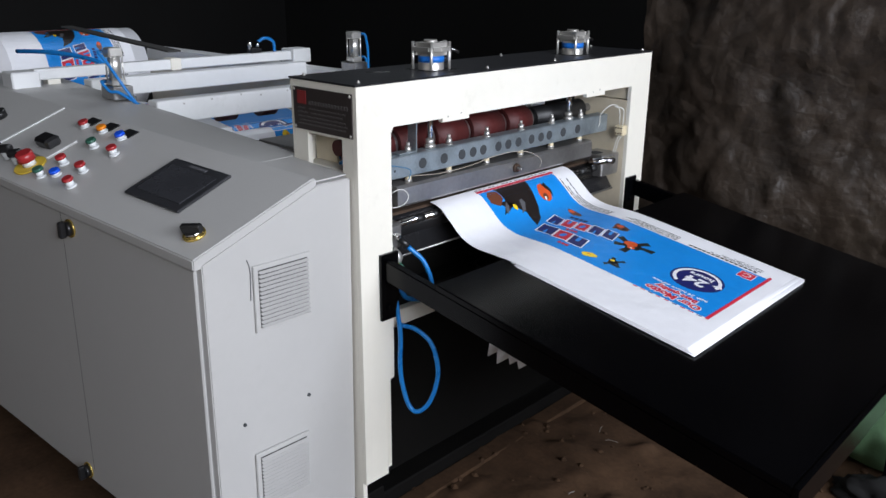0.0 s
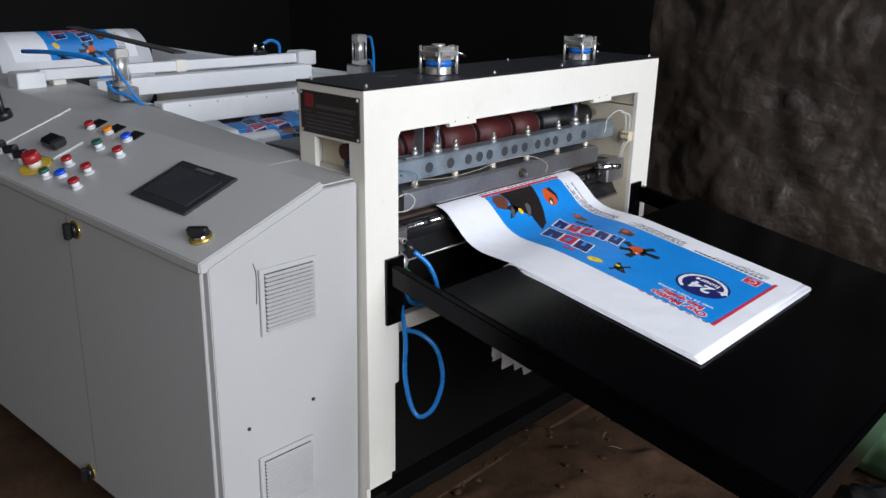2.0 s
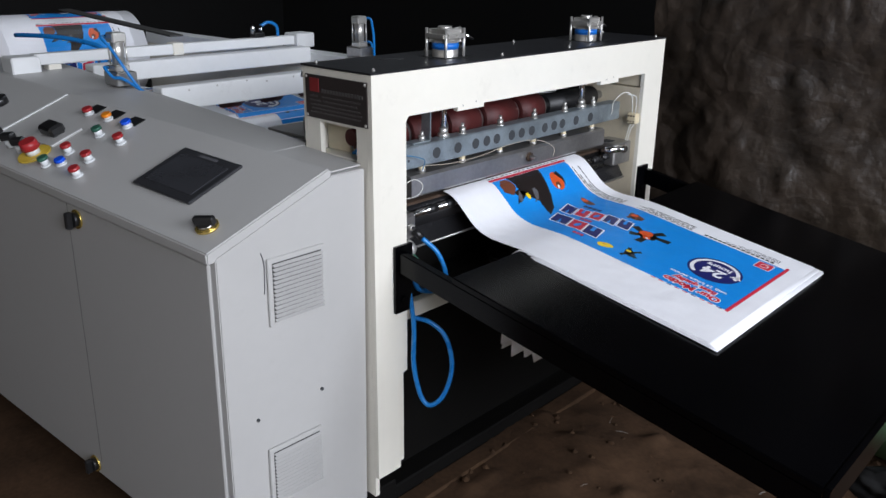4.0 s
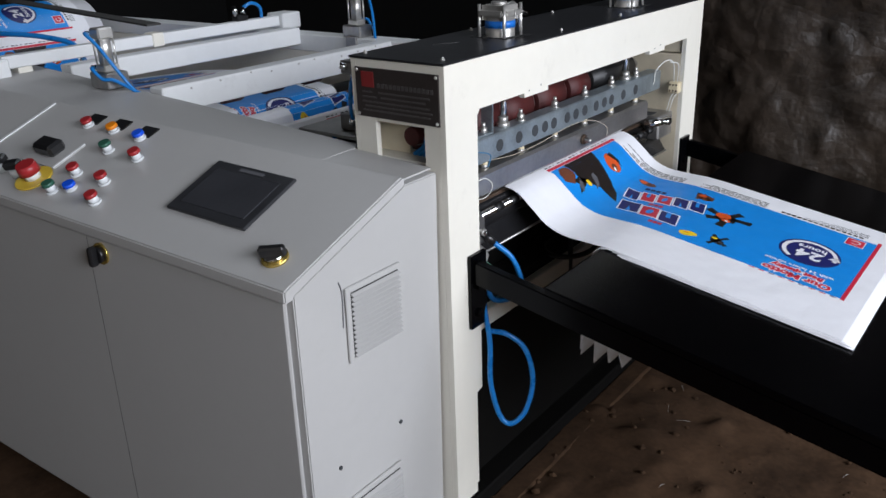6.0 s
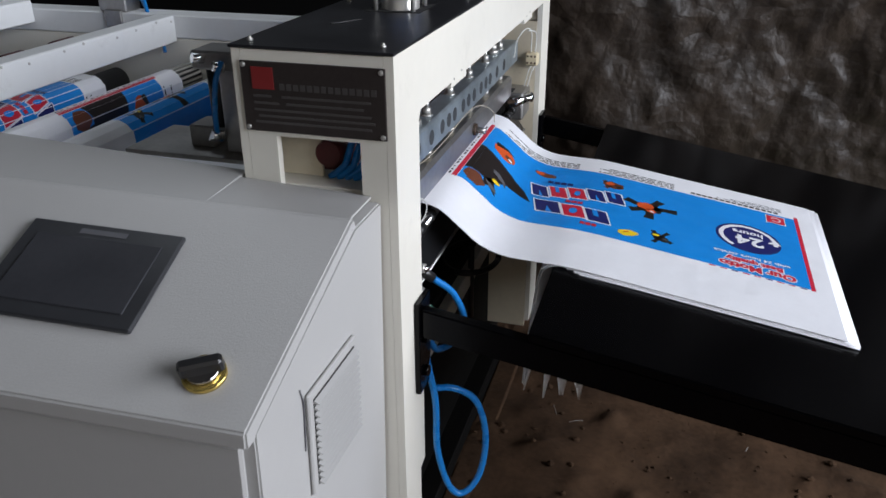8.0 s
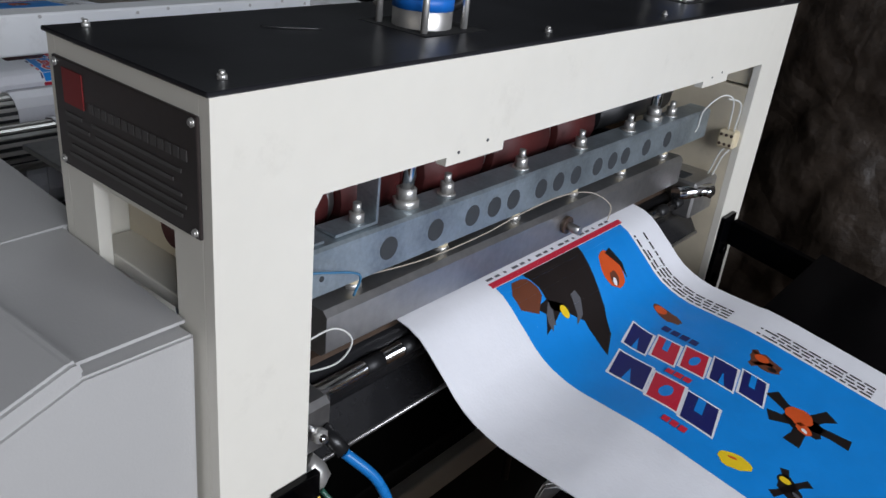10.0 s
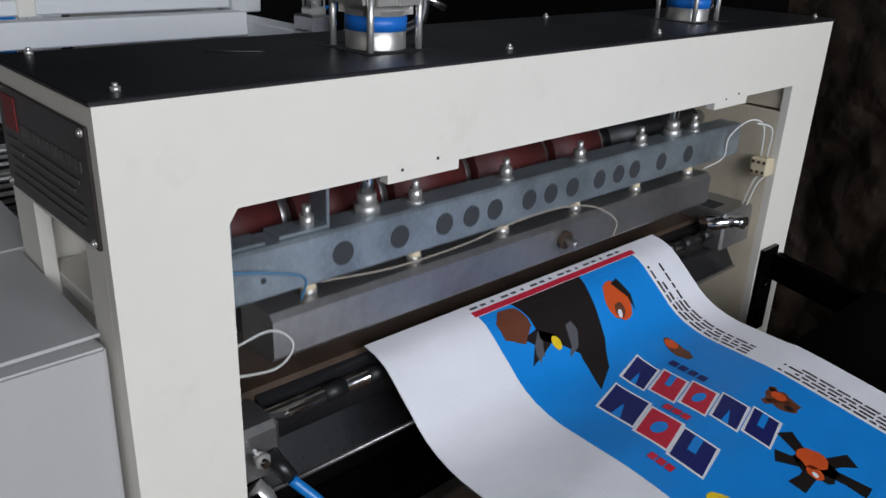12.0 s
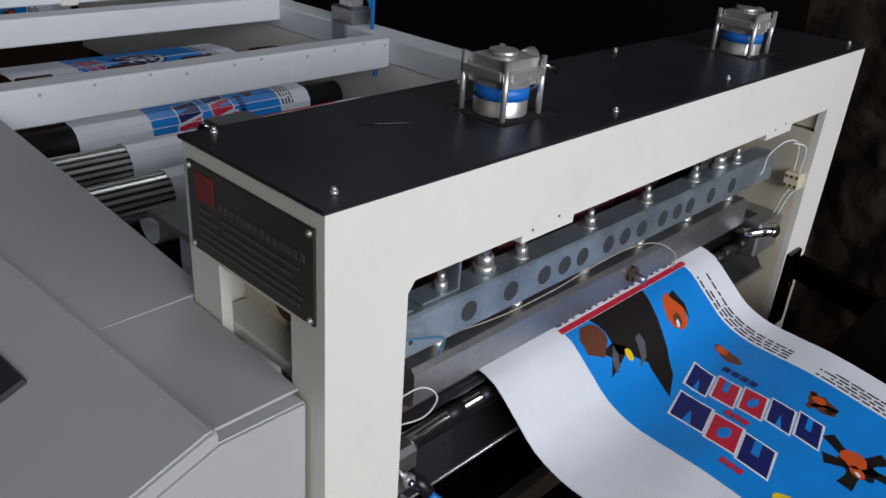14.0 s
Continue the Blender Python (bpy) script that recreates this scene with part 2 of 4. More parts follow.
# ---- the shed: earth floor, tarpaulin, dark walls ----
def sheet(name, xs, ys, place, mat, label, category):
    verts = [place(x, y) for y in ys for x in xs]
    n = len(xs)
    faces = [(j * n + i, j * n + i + 1, (j + 1) * n + i + 1, (j + 1) * n + i) for j in range(len(ys) - 1) for i in range(n - 1)]
    me = bpy.data.meshes.new(name)
    me.from_pydata(verts, [], faces)
    me.polygons.foreach_set("use_smooth", [True] * len(faces))
    me.materials.append(mat)
    return tagged(new(name, me), label, category, kind="structure")


def graded(lo, a, b, hi, fine, coarse):
    mid = np.arange(a, b, fine)
    return [float(v) for v in np.concatenate([np.linspace(lo, a, coarse, endpoint=False), mid, np.linspace(b, hi, coarse)])]


def earth(x, y):
    n = noise.fractal(Vector((x * 2.2, y * 2.2, 0.3)), 1.0, 2.0, 4)
    lump = max(0.0, noise.noise(Vector((x * 13, y * 13, 4.0)))) ** 2
    fine = noise.noise(Vector((x * 45, y * 45, 9.0)))
    return (x, y, 0.018 * n + 0.035 * lump + 0.005 * fine - 0.012)


sheet("floor", graded(-6.2, -0.6, 2.0, 6.5, 0.018, 30), graded(-5.2, -0.8, 1.75, 4.4, 0.018, 26), earth, DIRT, "uneven dry brown earth floor with clods", "floor")


def crumple(x, z):
    f = 0.07 * noise.noise(Vector((x * 1.3, z * 0.8, 1.7))) + 0.03 * noise.noise(Vector((x * 3.1, z * 1.2, 5.0)))
    r = 0.0
    for a, s, k in ((0.050, 2.3, 0.5), (0.036, 4.3, -0.9), (0.015, 8.1, 1.1), (0.014, 15.0, -0.6), (0.012, 29.0, 0.8)):
        r += a * abs(noise.noise(Vector((x * s + z * k * s * 0.4, z * s * 0.75 - x * k, s * 1.7))))
    return (x, 1.58 + f - r, z)


sheet("tarpaulin_wall", [float(v) for v in np.arange(-0.26, 3.2, 0.014)], [float(v) for v in np.arange(-0.03, 2.6, 0.016)], crumple, TARP,
      "crumpled dark brown tarpaulin hung as a wall", "tarpaulin")
# walls added in near black for the unlit shed; the south one is unseen
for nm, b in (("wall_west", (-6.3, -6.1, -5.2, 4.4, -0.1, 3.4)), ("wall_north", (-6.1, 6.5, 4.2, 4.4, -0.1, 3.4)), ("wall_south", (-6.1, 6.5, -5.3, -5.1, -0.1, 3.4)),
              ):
    tagged(part(nm, box(*b, bevel=0), NEAR_BLACK), "near-black wall added for the unlit depth of the shed", "wall", kind="structure")
# unseen roof added to keep light out, open only under the fill lamp
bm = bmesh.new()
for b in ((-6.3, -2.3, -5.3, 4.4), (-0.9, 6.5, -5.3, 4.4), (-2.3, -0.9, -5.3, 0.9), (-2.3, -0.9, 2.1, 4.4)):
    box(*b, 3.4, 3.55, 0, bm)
tagged(part("ceiling", bm, NEAR_BLACK), "unseen near-black roof added with a hole for the fill light", "ceiling", kind="structure")

# ---- portal frame over the sealing jaw ----
DEPTH = 0.218
portal = thing("portal_frame", (-0.11, 0.57, 0.0), "cream painted steel portal frame with a black top sheet", "machine frame")
NY, FY, TOP = -0.008, 1.150, 1.09
front = [(NY, 0.155), (0.062, 0.155), (0.064, 0.405), (0.086, 0.41), (0.086, 0.986), (0.094, 0.998), (0.245, 0.998), (0.245, 0.989), (0.334, 0.989), (0.334, 0.998),
         (0.817, 0.998), (0.817, 0.988), (0.906, 0.988), (0.906, 0.998), (1.050, 0.998), (1.050, 0.12), (FY, 0.12), (FY, TOP), (NY, TOP)]
part("front_panel", prism(front, "x", -0.012, 0.0), CREAM, portal)
# small holes are dark discs on the uncut panel, shade in their colour
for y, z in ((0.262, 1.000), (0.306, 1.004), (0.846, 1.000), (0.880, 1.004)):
    part("small_hole", rod((-0.004, y, z), (0.0006, y, z), 0.0016, 10), HOLE_SHADE, portal)
part("back_panel", prism([(NY, 0.985), (NY, TOP), (FY, TOP), (FY, 0.985)], "x", -DEPTH, -DEPTH + 0.012), CREAM, portal)
part("side_panel", prism([(-0.0125, 0.10), (-0.0125, TOP - 0.001), (-DEPTH + 0.0125, TOP - 0.001), (-DEPTH + 0.0125, 0.10), (-0.165, 0.10), (-0.165, 0.978), (-0.048, 0.978), (-0.048, 0.10)],
                         "y", NY, NY + 0.012), CREAM, portal)
part("back_leg", box(-DEPTH, -DEPTH + 0.012, NY, 0.086, 0.10, 0.985, 0), CREAM, portal)
part("inner_cheek", box(-0.05, -0.0125, 0.074, 0.086, 0.16, 0.997, 0.001), CREAM, portal)
part("far_side_panel", box(-DEPTH + 0.0125, -0.0125, FY - 0.012, FY, 0.10, TOP - 0.001, 0.001), CREAM, portal)
far_cheek = part("far_inner_cheek", box(-0.20, -0.0125, 1.050, 1.062, 0.10, 0.955, 0.001), WARM_CREAM, portal, "warmer cream side plate with brown blotches")
part("far_upper_cheek", box(-0.20, -0.0125, 1.056, 1.066, 0.958, TOP - 0.004, 0.001), WARM_CREAM, portal)
part("window_liner", box(-0.20, -0.125, 0.040, 0.046, 0.9085, 0.985, 0.001), WARM_CREAM, portal)
part("window_ledge", box(-0.20, -0.02, NY + 0.013, 0.07, 0.895, 0.908, 0.001), CREAM, portal)
part("top_sheet", box(-DEPTH - 0.003, 0.002, NY - 0.003, FY + 0.003, TOP, TOP + 0.004, 0.001), BLACK, portal, "matt black painted top sheet")
for x in (-0.022, -DEPTH + 0.014):
    for y in (0.018, 0.35 if x < -0.1 else 0.42, 0.69, 1.13):
        bolt("screw", (x, y, TOP + 0.004), (0, 0, 1), 0.004, 0.006, ALU, portal)

# maker's plate
plate = thing("nameplate", (-0.108, NY, 1.03), "dark metal maker's plate with a red emblem", "nameplate")
part("plate", box(-0.206, -0.010, NY - 0.0035, NY - 0.0003, 0.984, 1.075, 0.0008), PLATE, plate)
bm = box(-0.190, -0.160, NY - 0.0045, NY - 0.0032, 1.040, 1.068, 0)
part("emblem", bm, PLATE_RED, plate)
for i in range(14):
    part("title_bar", box(-0.152 + i * 0.0095, -0.1455 + i * 0.0095, NY - 0.0045, NY - 0.0032, 1.040, 1.048, 0), PLATE_INK, plate)
for k, (z, a, b) in enumerate(((1.031, -0.19, -0.165), (1.031, -0.15, -0.03), (1.022, -0.19, -0.155), (1.022, -0.145, -0.04), (1.013, -0.19, -0.03), (1.005, -0.185, -0.025), (0.997, -0.19, -0.03))):
    part("text_line", box(a, b, NY - 0.0045, NY - 0.0032, z - 0.0015, z + 0.0015, 0), PLATE_INK, plate)
for x in (-0.201, -0.015):
    for z in (0.989, 1.070):
        bolt("rivet", (x, NY - 0.0032, z), (0, -1, 0), 0.0035, 0.003, ALU, plate)


# ---- air cylinders ----
def air_cylinder(at, label):
    x, y, z = at
    c = thing("air_cylinder", at, label, "air cylinder", "air cylinders on the portal")
    part("barrel", rod((x, y, z - 0.03), (x, y, z + 0.045), 0.030, 28), ALU, c)
    part("band", rod((x, y, z + 0.026), (x, y, z + 0.040), 0.0307, 28), BLUE_BAND, c, "blue printed band")
    bm = box(x - 0.036, x + 0.036, y - 0.036, y + 0.036, z + 0.041, z + 0.070, 0.010, seg=2)
    part("end_cap", bm, ALU, c)
    part("cushion_screw", rod((x - 0.002, y, z + 0.070), (x - 0.002, y, z + 0.0755), 0.016, 20), ALU, c)
    part("cap_lug", box(x + 0.036, x + 0.0385, y - 0.002, y + 0.017, z + 0.050, z + 0.060, 0.001), ALU, c)
    for sx in (-1, 1):
        for sy in (-1, 1):
            part("tie_rod", rod((x + sx * 0.030, y + sy * 0.030, z - 0.002), (x + sx * 0.030, y + sy * 0.030, z + 0.072), 0.0035, 10), ALU, c)
    f = part("fitting", rod((x - 0.005, y + 0.030, z + 0.058), (x - 0.005, y + 0.055, z + 0.062), 0.010, 14), ALU, c)
    part("elbow", tube([(x - 0.005, y + 0.05, z + 0.062), (x, y + 0.062, z + 0.052), (x + 0.002, y + 0.055, z + 0.03), (x, y + 0.035, z + 0.022)], 0.006, 8), PLASTIC, f)
    part("plug", rod((x, y + 0.058, z + 0.056), (x + 0.012, y + 0.082, z + 0.044), 0.004, 8), CHROME, f)
    return c


air_cylinder((-0.100, 0.309, TOP - 0.004), "silver air cylinder with a blue band on the black top sheet")
air_cylinder((-0.100, 0.880, TOP - 0.004), "silver air cylinder with a blue band on the black top sheet")
# no hole is cut: a flat near-black patch gives the shade of the cut-out
for y in (0.309, 0.880):
    o = tagged(part("cutout", box(-0.146, -0.056, y - 0.042, y + 0.048, TOP + 0.0042, TOP + 0.0046, 0), NEAR_BLACK), "near-black patch for the shaded cut-out round a cylinder", "cutout", kind="structure")
w = thing("dropped_cable_tie", (-0.13, 0.16, TOP + 0.004), "short black wire end lying on the black top sheet", "wire")
part("wire", tube([(-0.150, 0.150, TOP + 0.0055), (-0.136, 0.165, TOP + 0.0055), (-0.120, 0.195, TOP + 0.0052)], 0.0008, 6), PLASTIC, w)

# ---- moving sealing jaw ----
JAW = (-0.07, 0.56, 0.80)
jaw = thing("sealing_jaw", JAW, "zinc plated beam with round holes above a steel jaw", "sealing jaw")
HOLES = [0.231, 0.303, 0.366, 0.407, 0.445, 0.504, 0.544, 0.586, 0.642, 0.684, 0.721, 0.786, 0.856]
beam = part("beam", box(-0.090, -0.050, 0.100, 1.012, 0.865, 0.916, 0.003), ZINC, jaw)
# bores are dark discs on the solid beam, their shade painted in
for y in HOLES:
    part("bore", rod((-0.052, y, 0.890), (-0.0494, y, 0.890), 0.0125, 24), HOLE_SHADE, beam)
part("small_bore", rod((-0.052, 0.142, 0.885), (-0.0494, 0.142, 0.885), 0.003, 10), HOLE_SHADE, beam)
part("heating_bar", prism([(-0.105, 0.797), (-0.052, 0.797), (-0.046, 0.803), (-0.046, 0.842), (-0.052, 0.848), (-0.105, 0.848)], "y", 0.147, 0.930), STEEL, jaw)
for y in (0.203, 0.340, 0.481, 0.620, 0.757, 0.896):
    s = part("stud", rod((-0.070, y, 0.846), (-0.070, y, 0.868), 0.0080, 12), IVORY, jaw)
    part("collar", rod((-0.070, y, 0.848), (-0.070, y, 0.854), 0.0095, 6), ALU, s)
    part("washer", rod((-0.070, y, 0.9155), (-0.070, y, 0.918), 0.0105, 16), ALU, jaw)
    bolt("nut", (-0.070, y, 0.918), (0, 0, 1), 0.0078, 0.022, ALU, jaw)
for y in (0.278, 0.841):
    part("guide_rod", rod((-0.074, y, 0.916), (-0.074, y, 1.04), 0.008, 16), CHROME, jaw)
    part("guide_nut", rod((-0.074, y, 0.9155), (-0.074, y, 0.925), 0.0145, 6), ALU, jaw)
    part("lock_nut", rod((-0.074, y, 0.925), (-0.074, y, 0.937), 0.011, 6), ALU, jaw)
part("end_clip", prism([(0.165, 0.917), (0.221, 0.917), (0.221, 0.992), (0.218, 0.992), (0.218, 0.920), (0.165, 0.920)], "x", -0.086, -0.058), ZINC, jaw, "thin bent galvanised angle plate")
part("end_strap", box(-0.072, -0.058, 0.103, 0.118, 0.9165, 1.000, 0.001), ZINC, jaw)
part("strap_foot", box(-0.084, -0.056, 0.103, 0.150, 0.9165, 0.9195, 0.001), ZINC, jaw)
part("stop_screw", rod((-0.046, 0.573, 0.824), (-0.022, 0.573, 0.822), 0.006, 12), STEEL, jaw)
part("stop_washer", rod((-0.046, 0.573, 0.824), (-0.040, 0.573, 0.824), 0.012, 14), RUST, jaw)
part("heater_wire", tube([(-0.062, 0.20, 0.862), (-0.058, 0.30, 0.853), (-0.054, 0.40, 0.856), (-0.050, 0.475, 0.866), (-0.048, 0.56, 0.868), (-0.042, 0.625, 0.858), (-0.026, 0.655, 0.838), (-0.022, 0.648, 0.818)], 0.0009, 6), WIRE_TAN, jaw, "thin white heater wire")
part("loop_wire", tube([(-0.045, 0.10, 0.905), (-0.035, 0.135, 0.90), (-0.034, 0.175, 0.885), (-0.04, 0.175, 0.86)], 0.0013, 6), WIRE_BLUE, jaw)
bm = tube([(-0.03, 0.09, 0.838), (-0.018, 0.128, 0.852), (-0.010, 0.146, 0.836), (-0.014, 0.130, 0.815), (-0.03, 0.088, 0.812)], 0.0010, 6)
part("wire_loop", bm, WIRE_WHITE, jaw)

# ---- bed, knife and lower rollers inside the portal ----
bed = thing("sealing_bed", (-0.1, 0.57, 0.70), "dark steel bed with a brown pad under the sealing jaw", "machine bed")
part("pad", box(-0.19, -0.070, 0.10, 1.03, 0.762, 0.779, 0.004), RUST, bed)
part("bed_beam", box(-0.18, -0.124, 0.09, 1.045, 0.700, 0.764, 0.003), STEEL, bed)
part("lower_sheet", prism([(-0.060, 0.735), (-0.030, 0.690), (-0.034, 0.687), (-0.064, 0.732)], "y", 0.10, 1.03), DARK_STEEL, bed)
part("drum", rod((-0.086, 0.137, 0.742), (-0.086, 0.950, 0.742), 0.036, 30), DARK_STEEL, bed, "glossy black roller under the sealing jaw")
part("lip", rod((-0.030, 0.10, 0.689), (-0.030, 1.03, 0.689), 0.003, 8), STEEL, bed)
shaft = thing("banded_shaft", (-0.045, 0.57, 0.762), "chrome shaft with black rubber bands across the machine", "shaft")
part("core", rod((-0.045, 0.115, 0.762), (-0.045, 1.035, 0.762), 0.0085, 18), CHROME, shaft)
for i in range(14):
    y = 0.200 + i * 0.056
    part("band", rod((-0.045, y, 0.762), (-0.045, y + 0.026, 0.762), 0.0095, 18), BLACK_RUBBER, shaft)
blk = thing("bearing_block", (-0.05, 1.0, 0.77), "oily steel bearing block at the end of the shaft", "bearing")
part("housing", box(-0.105, -0.022, 0.955, 1.046, 0.735, 0.800, 0.004), STEEL, blk)
# slot is a dark patch on the housing, with its shade in the colour
part("slot", box(-0.08, -0.05, 0.965, 1.0, 0.7995, 0.8012, 0), HOLE_SHADE, blk)
part("shaft_end", rod((-0.045, 0.93, 0.783), (-0.012, 0.998, 0.784), 0.012, 16), CHROME, blk)
part("pivot", rod((-0.020, 0.985, 0.784), (-0.004, 0.985, 0.784), 0.010, 14), CHROME, blk)
nb = thing("bearing_block", (-0.04, 0.10, 0.74), "oily steel bearing block with a screw and an air fitting", "bearing")
part("housing", box(-0.075, -0.018, 0.0865, 0.135, 0.715, 0.775, 0.006), STEEL, nb)
part("set_screw", rod((-0.018, 0.105, 0.752), (0.004, 0.105, 0.750), 0.004, 10), CHROME, nb)
part("set_nut", rod((-0.008, 0.105, 0.751), (-0.001, 0.105, 0.751), 0.008, 6), ALU, nb)
part("fitting", rod((-0.02, 0.122, 0.742), (0.004, 0.130, 0.722), 0.008, 12), PLASTIC, nb)
part("foil_wrap", tube([(-0.02, 0.10, 0.712), (-0.01, 0.108, 0.698), (-0.018, 0.10, 0.682)], 0.014, 7, 3), ALU, nb)
hose = thing("air_hose", (0.0, 0.09, 0.33), "bright blue plastic air hose hanging in a loop", "hose")
part("hose", tube([(0.004, 0.130, 0.722), (0.03, 0.155, 0.685), (0.045, 0.165, 0.63), (0.03, 0.150, 0.60), (0.012, 0.115, 0.605), (0.004, 0.096, 0.64), (0.004, 0.092, 0.60), (0.018, 0.090, 0.52), (0.022, 0.085, 0.43),
                   (0.040, 0.090, 0.355), (0.062, 0.10, 0.335), (0.085, 0.12, 0.365), (0.09, 0.14, 0.43), (0.075, 0.135, 0.50), (0.045, 0.115, 0.535), (0.01, 0.10, 0.54)], 0.0055, 12, 10), HOSE, hose)
knot = thing("wire_bundle", (-0.005, 0.10, 0.655), "bundle of yellow, green and red wires beside the post", "wires")
for j, (mm, dy) in enumerate(((YELLOW, 0.0), (BTN_GREEN, 0.012), (BTN_RED, 0.006), (WIRE_WHITE, -0.004))):
    part("wire", tube([(0.002, 0.092 + dy, 0.70 - 0.01 * j), (0.014, 0.098 + dy, 0.675), (0.004, 0.104 + dy, 0.655), (0.012, 0.096 + dy, 0.635)], 0.0028, 6), mm, knot)

# red sleeved roller behind the jaw
RX, RZ = -0.150, 0.921
red = thing("pressure_roller", (RX, 0.57, RZ), "shaft with dark red silicone sleeves and steel collars", "roller")
part("shaft", rod((RX, 0.09, RZ), (RX, 1.05, RZ), 0.012, 16), STEEL, red)
for i, (a, b) in enumerate(((0.10, 0.20), (0.218, 0.325), (0.345, 0.455), (0.475, 0.60), (0.62, 0.72))):
    part("sleeve", rod((RX, a, RZ), (RX, b, RZ), 0.043, 28), RED_RUBBER, red)
    part("collar", rod((RX, b + 0.002, RZ), (RX, b + 0.016, RZ), 0.034, 20), STEEL, red)
part("dark_sleeve", rod((RX, 0.76, RZ), (RX, 1.0, RZ), 0.030, 24), BLACK_RUBBER, red)

# terminal block with white wires on the far cheek
term = thing("terminal_block", (-0.02, 1.04, 0.867), "ivory ceramic terminal block with white heater wires", "terminal block")
t = part("block", box(-0.034, -0.004, 1.026, 1.0495, 0.852, 0.882, 0.003), IVORY, term)
for dx in (-0.009, 0.0, 0.009):
    for dz in (-0.008, 0.008):
        part("screw", rod((-0.019 + dx, 1.0265, 0.867 + dz), (-0.019 + dx, 1.0250, 0.867 + dz), 0.0027, 8), RUST, t)
for k, p in enumerate(([(-0.022, 1.036, 0.882), (-0.02, 1.02, 0.935), (-0.03, 0.99, 0.945), (-0.045, 0.965, 0.92), (-0.05, 0.965, 0.885), (-0.07, 0.945, 0.865)],
                       [(-0.012, 1.036, 0.882), (-0.010, 1.03, 0.93), (-0.025, 1.005, 0.94)],
                       [(-0.018, 1.034, 0.852), (-0.025, 1.03, 0.84), (-0.035, 1.03, 0.80), (-0.045, 1.03, 0.775)],
                       [(-0.010, 1.034, 0.852), (-0.018, 1.028, 0.835), (-0.030, 1.030, 0.79), (-0.042, 1.034, 0.772)])):
    part("wire", tube(p, 0.0014, 6), WIRE_WHITE, term)

# ---- delivery table ----
def tz(x):
    return 0.706 - 0.163 * x


table = thing("delivery_table", (0.5, 0.58, 0.0), "sloping glossy black enamelled delivery table bolted to the portal", "table")
def slab(x0, x1, y0, y1, up, thick, bevel=0.002):
    return prism([(x0, tz(x0) + up), (x1, tz(x1) + up), (x1, tz(x1) + up - thick), (x0, tz(x0) + up - thick)], "y", y0, y1, bevel=bevel)
part("table_top", slab(0.168, 0.917, 0.050, 1.1085, 0.020, 0.0145), TABLE, table)
for y0, y1 in ((0.052, 0.072), (1.09, 1.11)):
    part("side_bar", slab(0.010, 0.915, y0, y1, 0.005, 0.047), TABLE, table)
part("end_bar", slab(0.918, 0.928, 0.052, 1.11, 0.020, 0.055), TABLE, table)
part("rear_bar", slab(0.235, 0.257, 0.076, 1.086, 0.004, 0.030), TABLE, table)
for y in (0.050, 1.060):
    b = part("bracket", box(0.0005, 0.009, y - 0.006, y + 0.046, 0.565, 0.722, 0.001), TABLE, table)
    for z in (0.595, 0.655):
        part("bracket_bolt", rod((0.009, y + 0.018, z), (0.015, y + 0.018, z), 0.009, 12), TABLE, b)
for y in (0.10, 1.05):
    part("leg", box(0.84, 0.88, y, y + 0.04, -0.03, tz(0.9) - 0.045, 0.002), TABLE, table)

# lower machine frame below the bed; its black stands for the shade there
base = thing("machine_base", (-1.1, 0.55, 0.0), "lower machine frame blackened for shade, with a cream cross rail", "machine frame")
part("cross_rail", box(-0.10, -0.03, 0.0875, 1.048, 0.515, 0.555, 0.002), CREAM, base)
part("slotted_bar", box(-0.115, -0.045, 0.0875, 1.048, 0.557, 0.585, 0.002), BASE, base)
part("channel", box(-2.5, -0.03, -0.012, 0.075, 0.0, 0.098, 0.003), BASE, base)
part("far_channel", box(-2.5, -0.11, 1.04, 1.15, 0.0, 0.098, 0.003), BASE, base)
tagged(part("floor_edge", box(-0.073, -0.016, 0.078, 1.30, -0.04, -0.002, 0.004, seg=1), DIRT), "smooth trodden earth edge before the machine", "floor edge", kind="structure")
# black sheet laid over the earth in place of the machine's shade
part("floor_tray", box(-2.45, -0.074, 0.078, 1.037, -0.01, 0.034, 0.004), BASE, base, "black sheet added for the shade under the machine")
# added black panel: hides the web and stands for the dark under the bed
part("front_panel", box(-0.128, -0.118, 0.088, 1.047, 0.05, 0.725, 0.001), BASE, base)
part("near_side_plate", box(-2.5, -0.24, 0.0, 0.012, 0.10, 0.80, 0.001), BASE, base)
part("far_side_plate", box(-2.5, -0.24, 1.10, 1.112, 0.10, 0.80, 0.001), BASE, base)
wheel = thing("hand_wheel", (-0.05, 0.50, 0.50), "dark ring shaped hand wheel under the bed", "hand wheel")
part("rim", tube([(-0.03 + 0.055 * math.cos(a), 0.50 + 0.075 * math.sin(a), 0.58) for a in (2 * math.pi * k / 16 for k in range(17))], 0.006, 8, 2), BLACK_RUBBER, wheel)
part("post", rod((-0.03, 0.50, 0.44), (-0.03, 0.50, 0.60), 0.006, 10), BLACK_RUBBER, wheel)

# ---- control cabinet ----
cab = thing("control_cabinet", (-0.024, -0.377, 0.81), "light grey powder coated control cabinet with a sloping desk and vents", "control cabinet")
CX0, CX1 = -1.75, -0.024
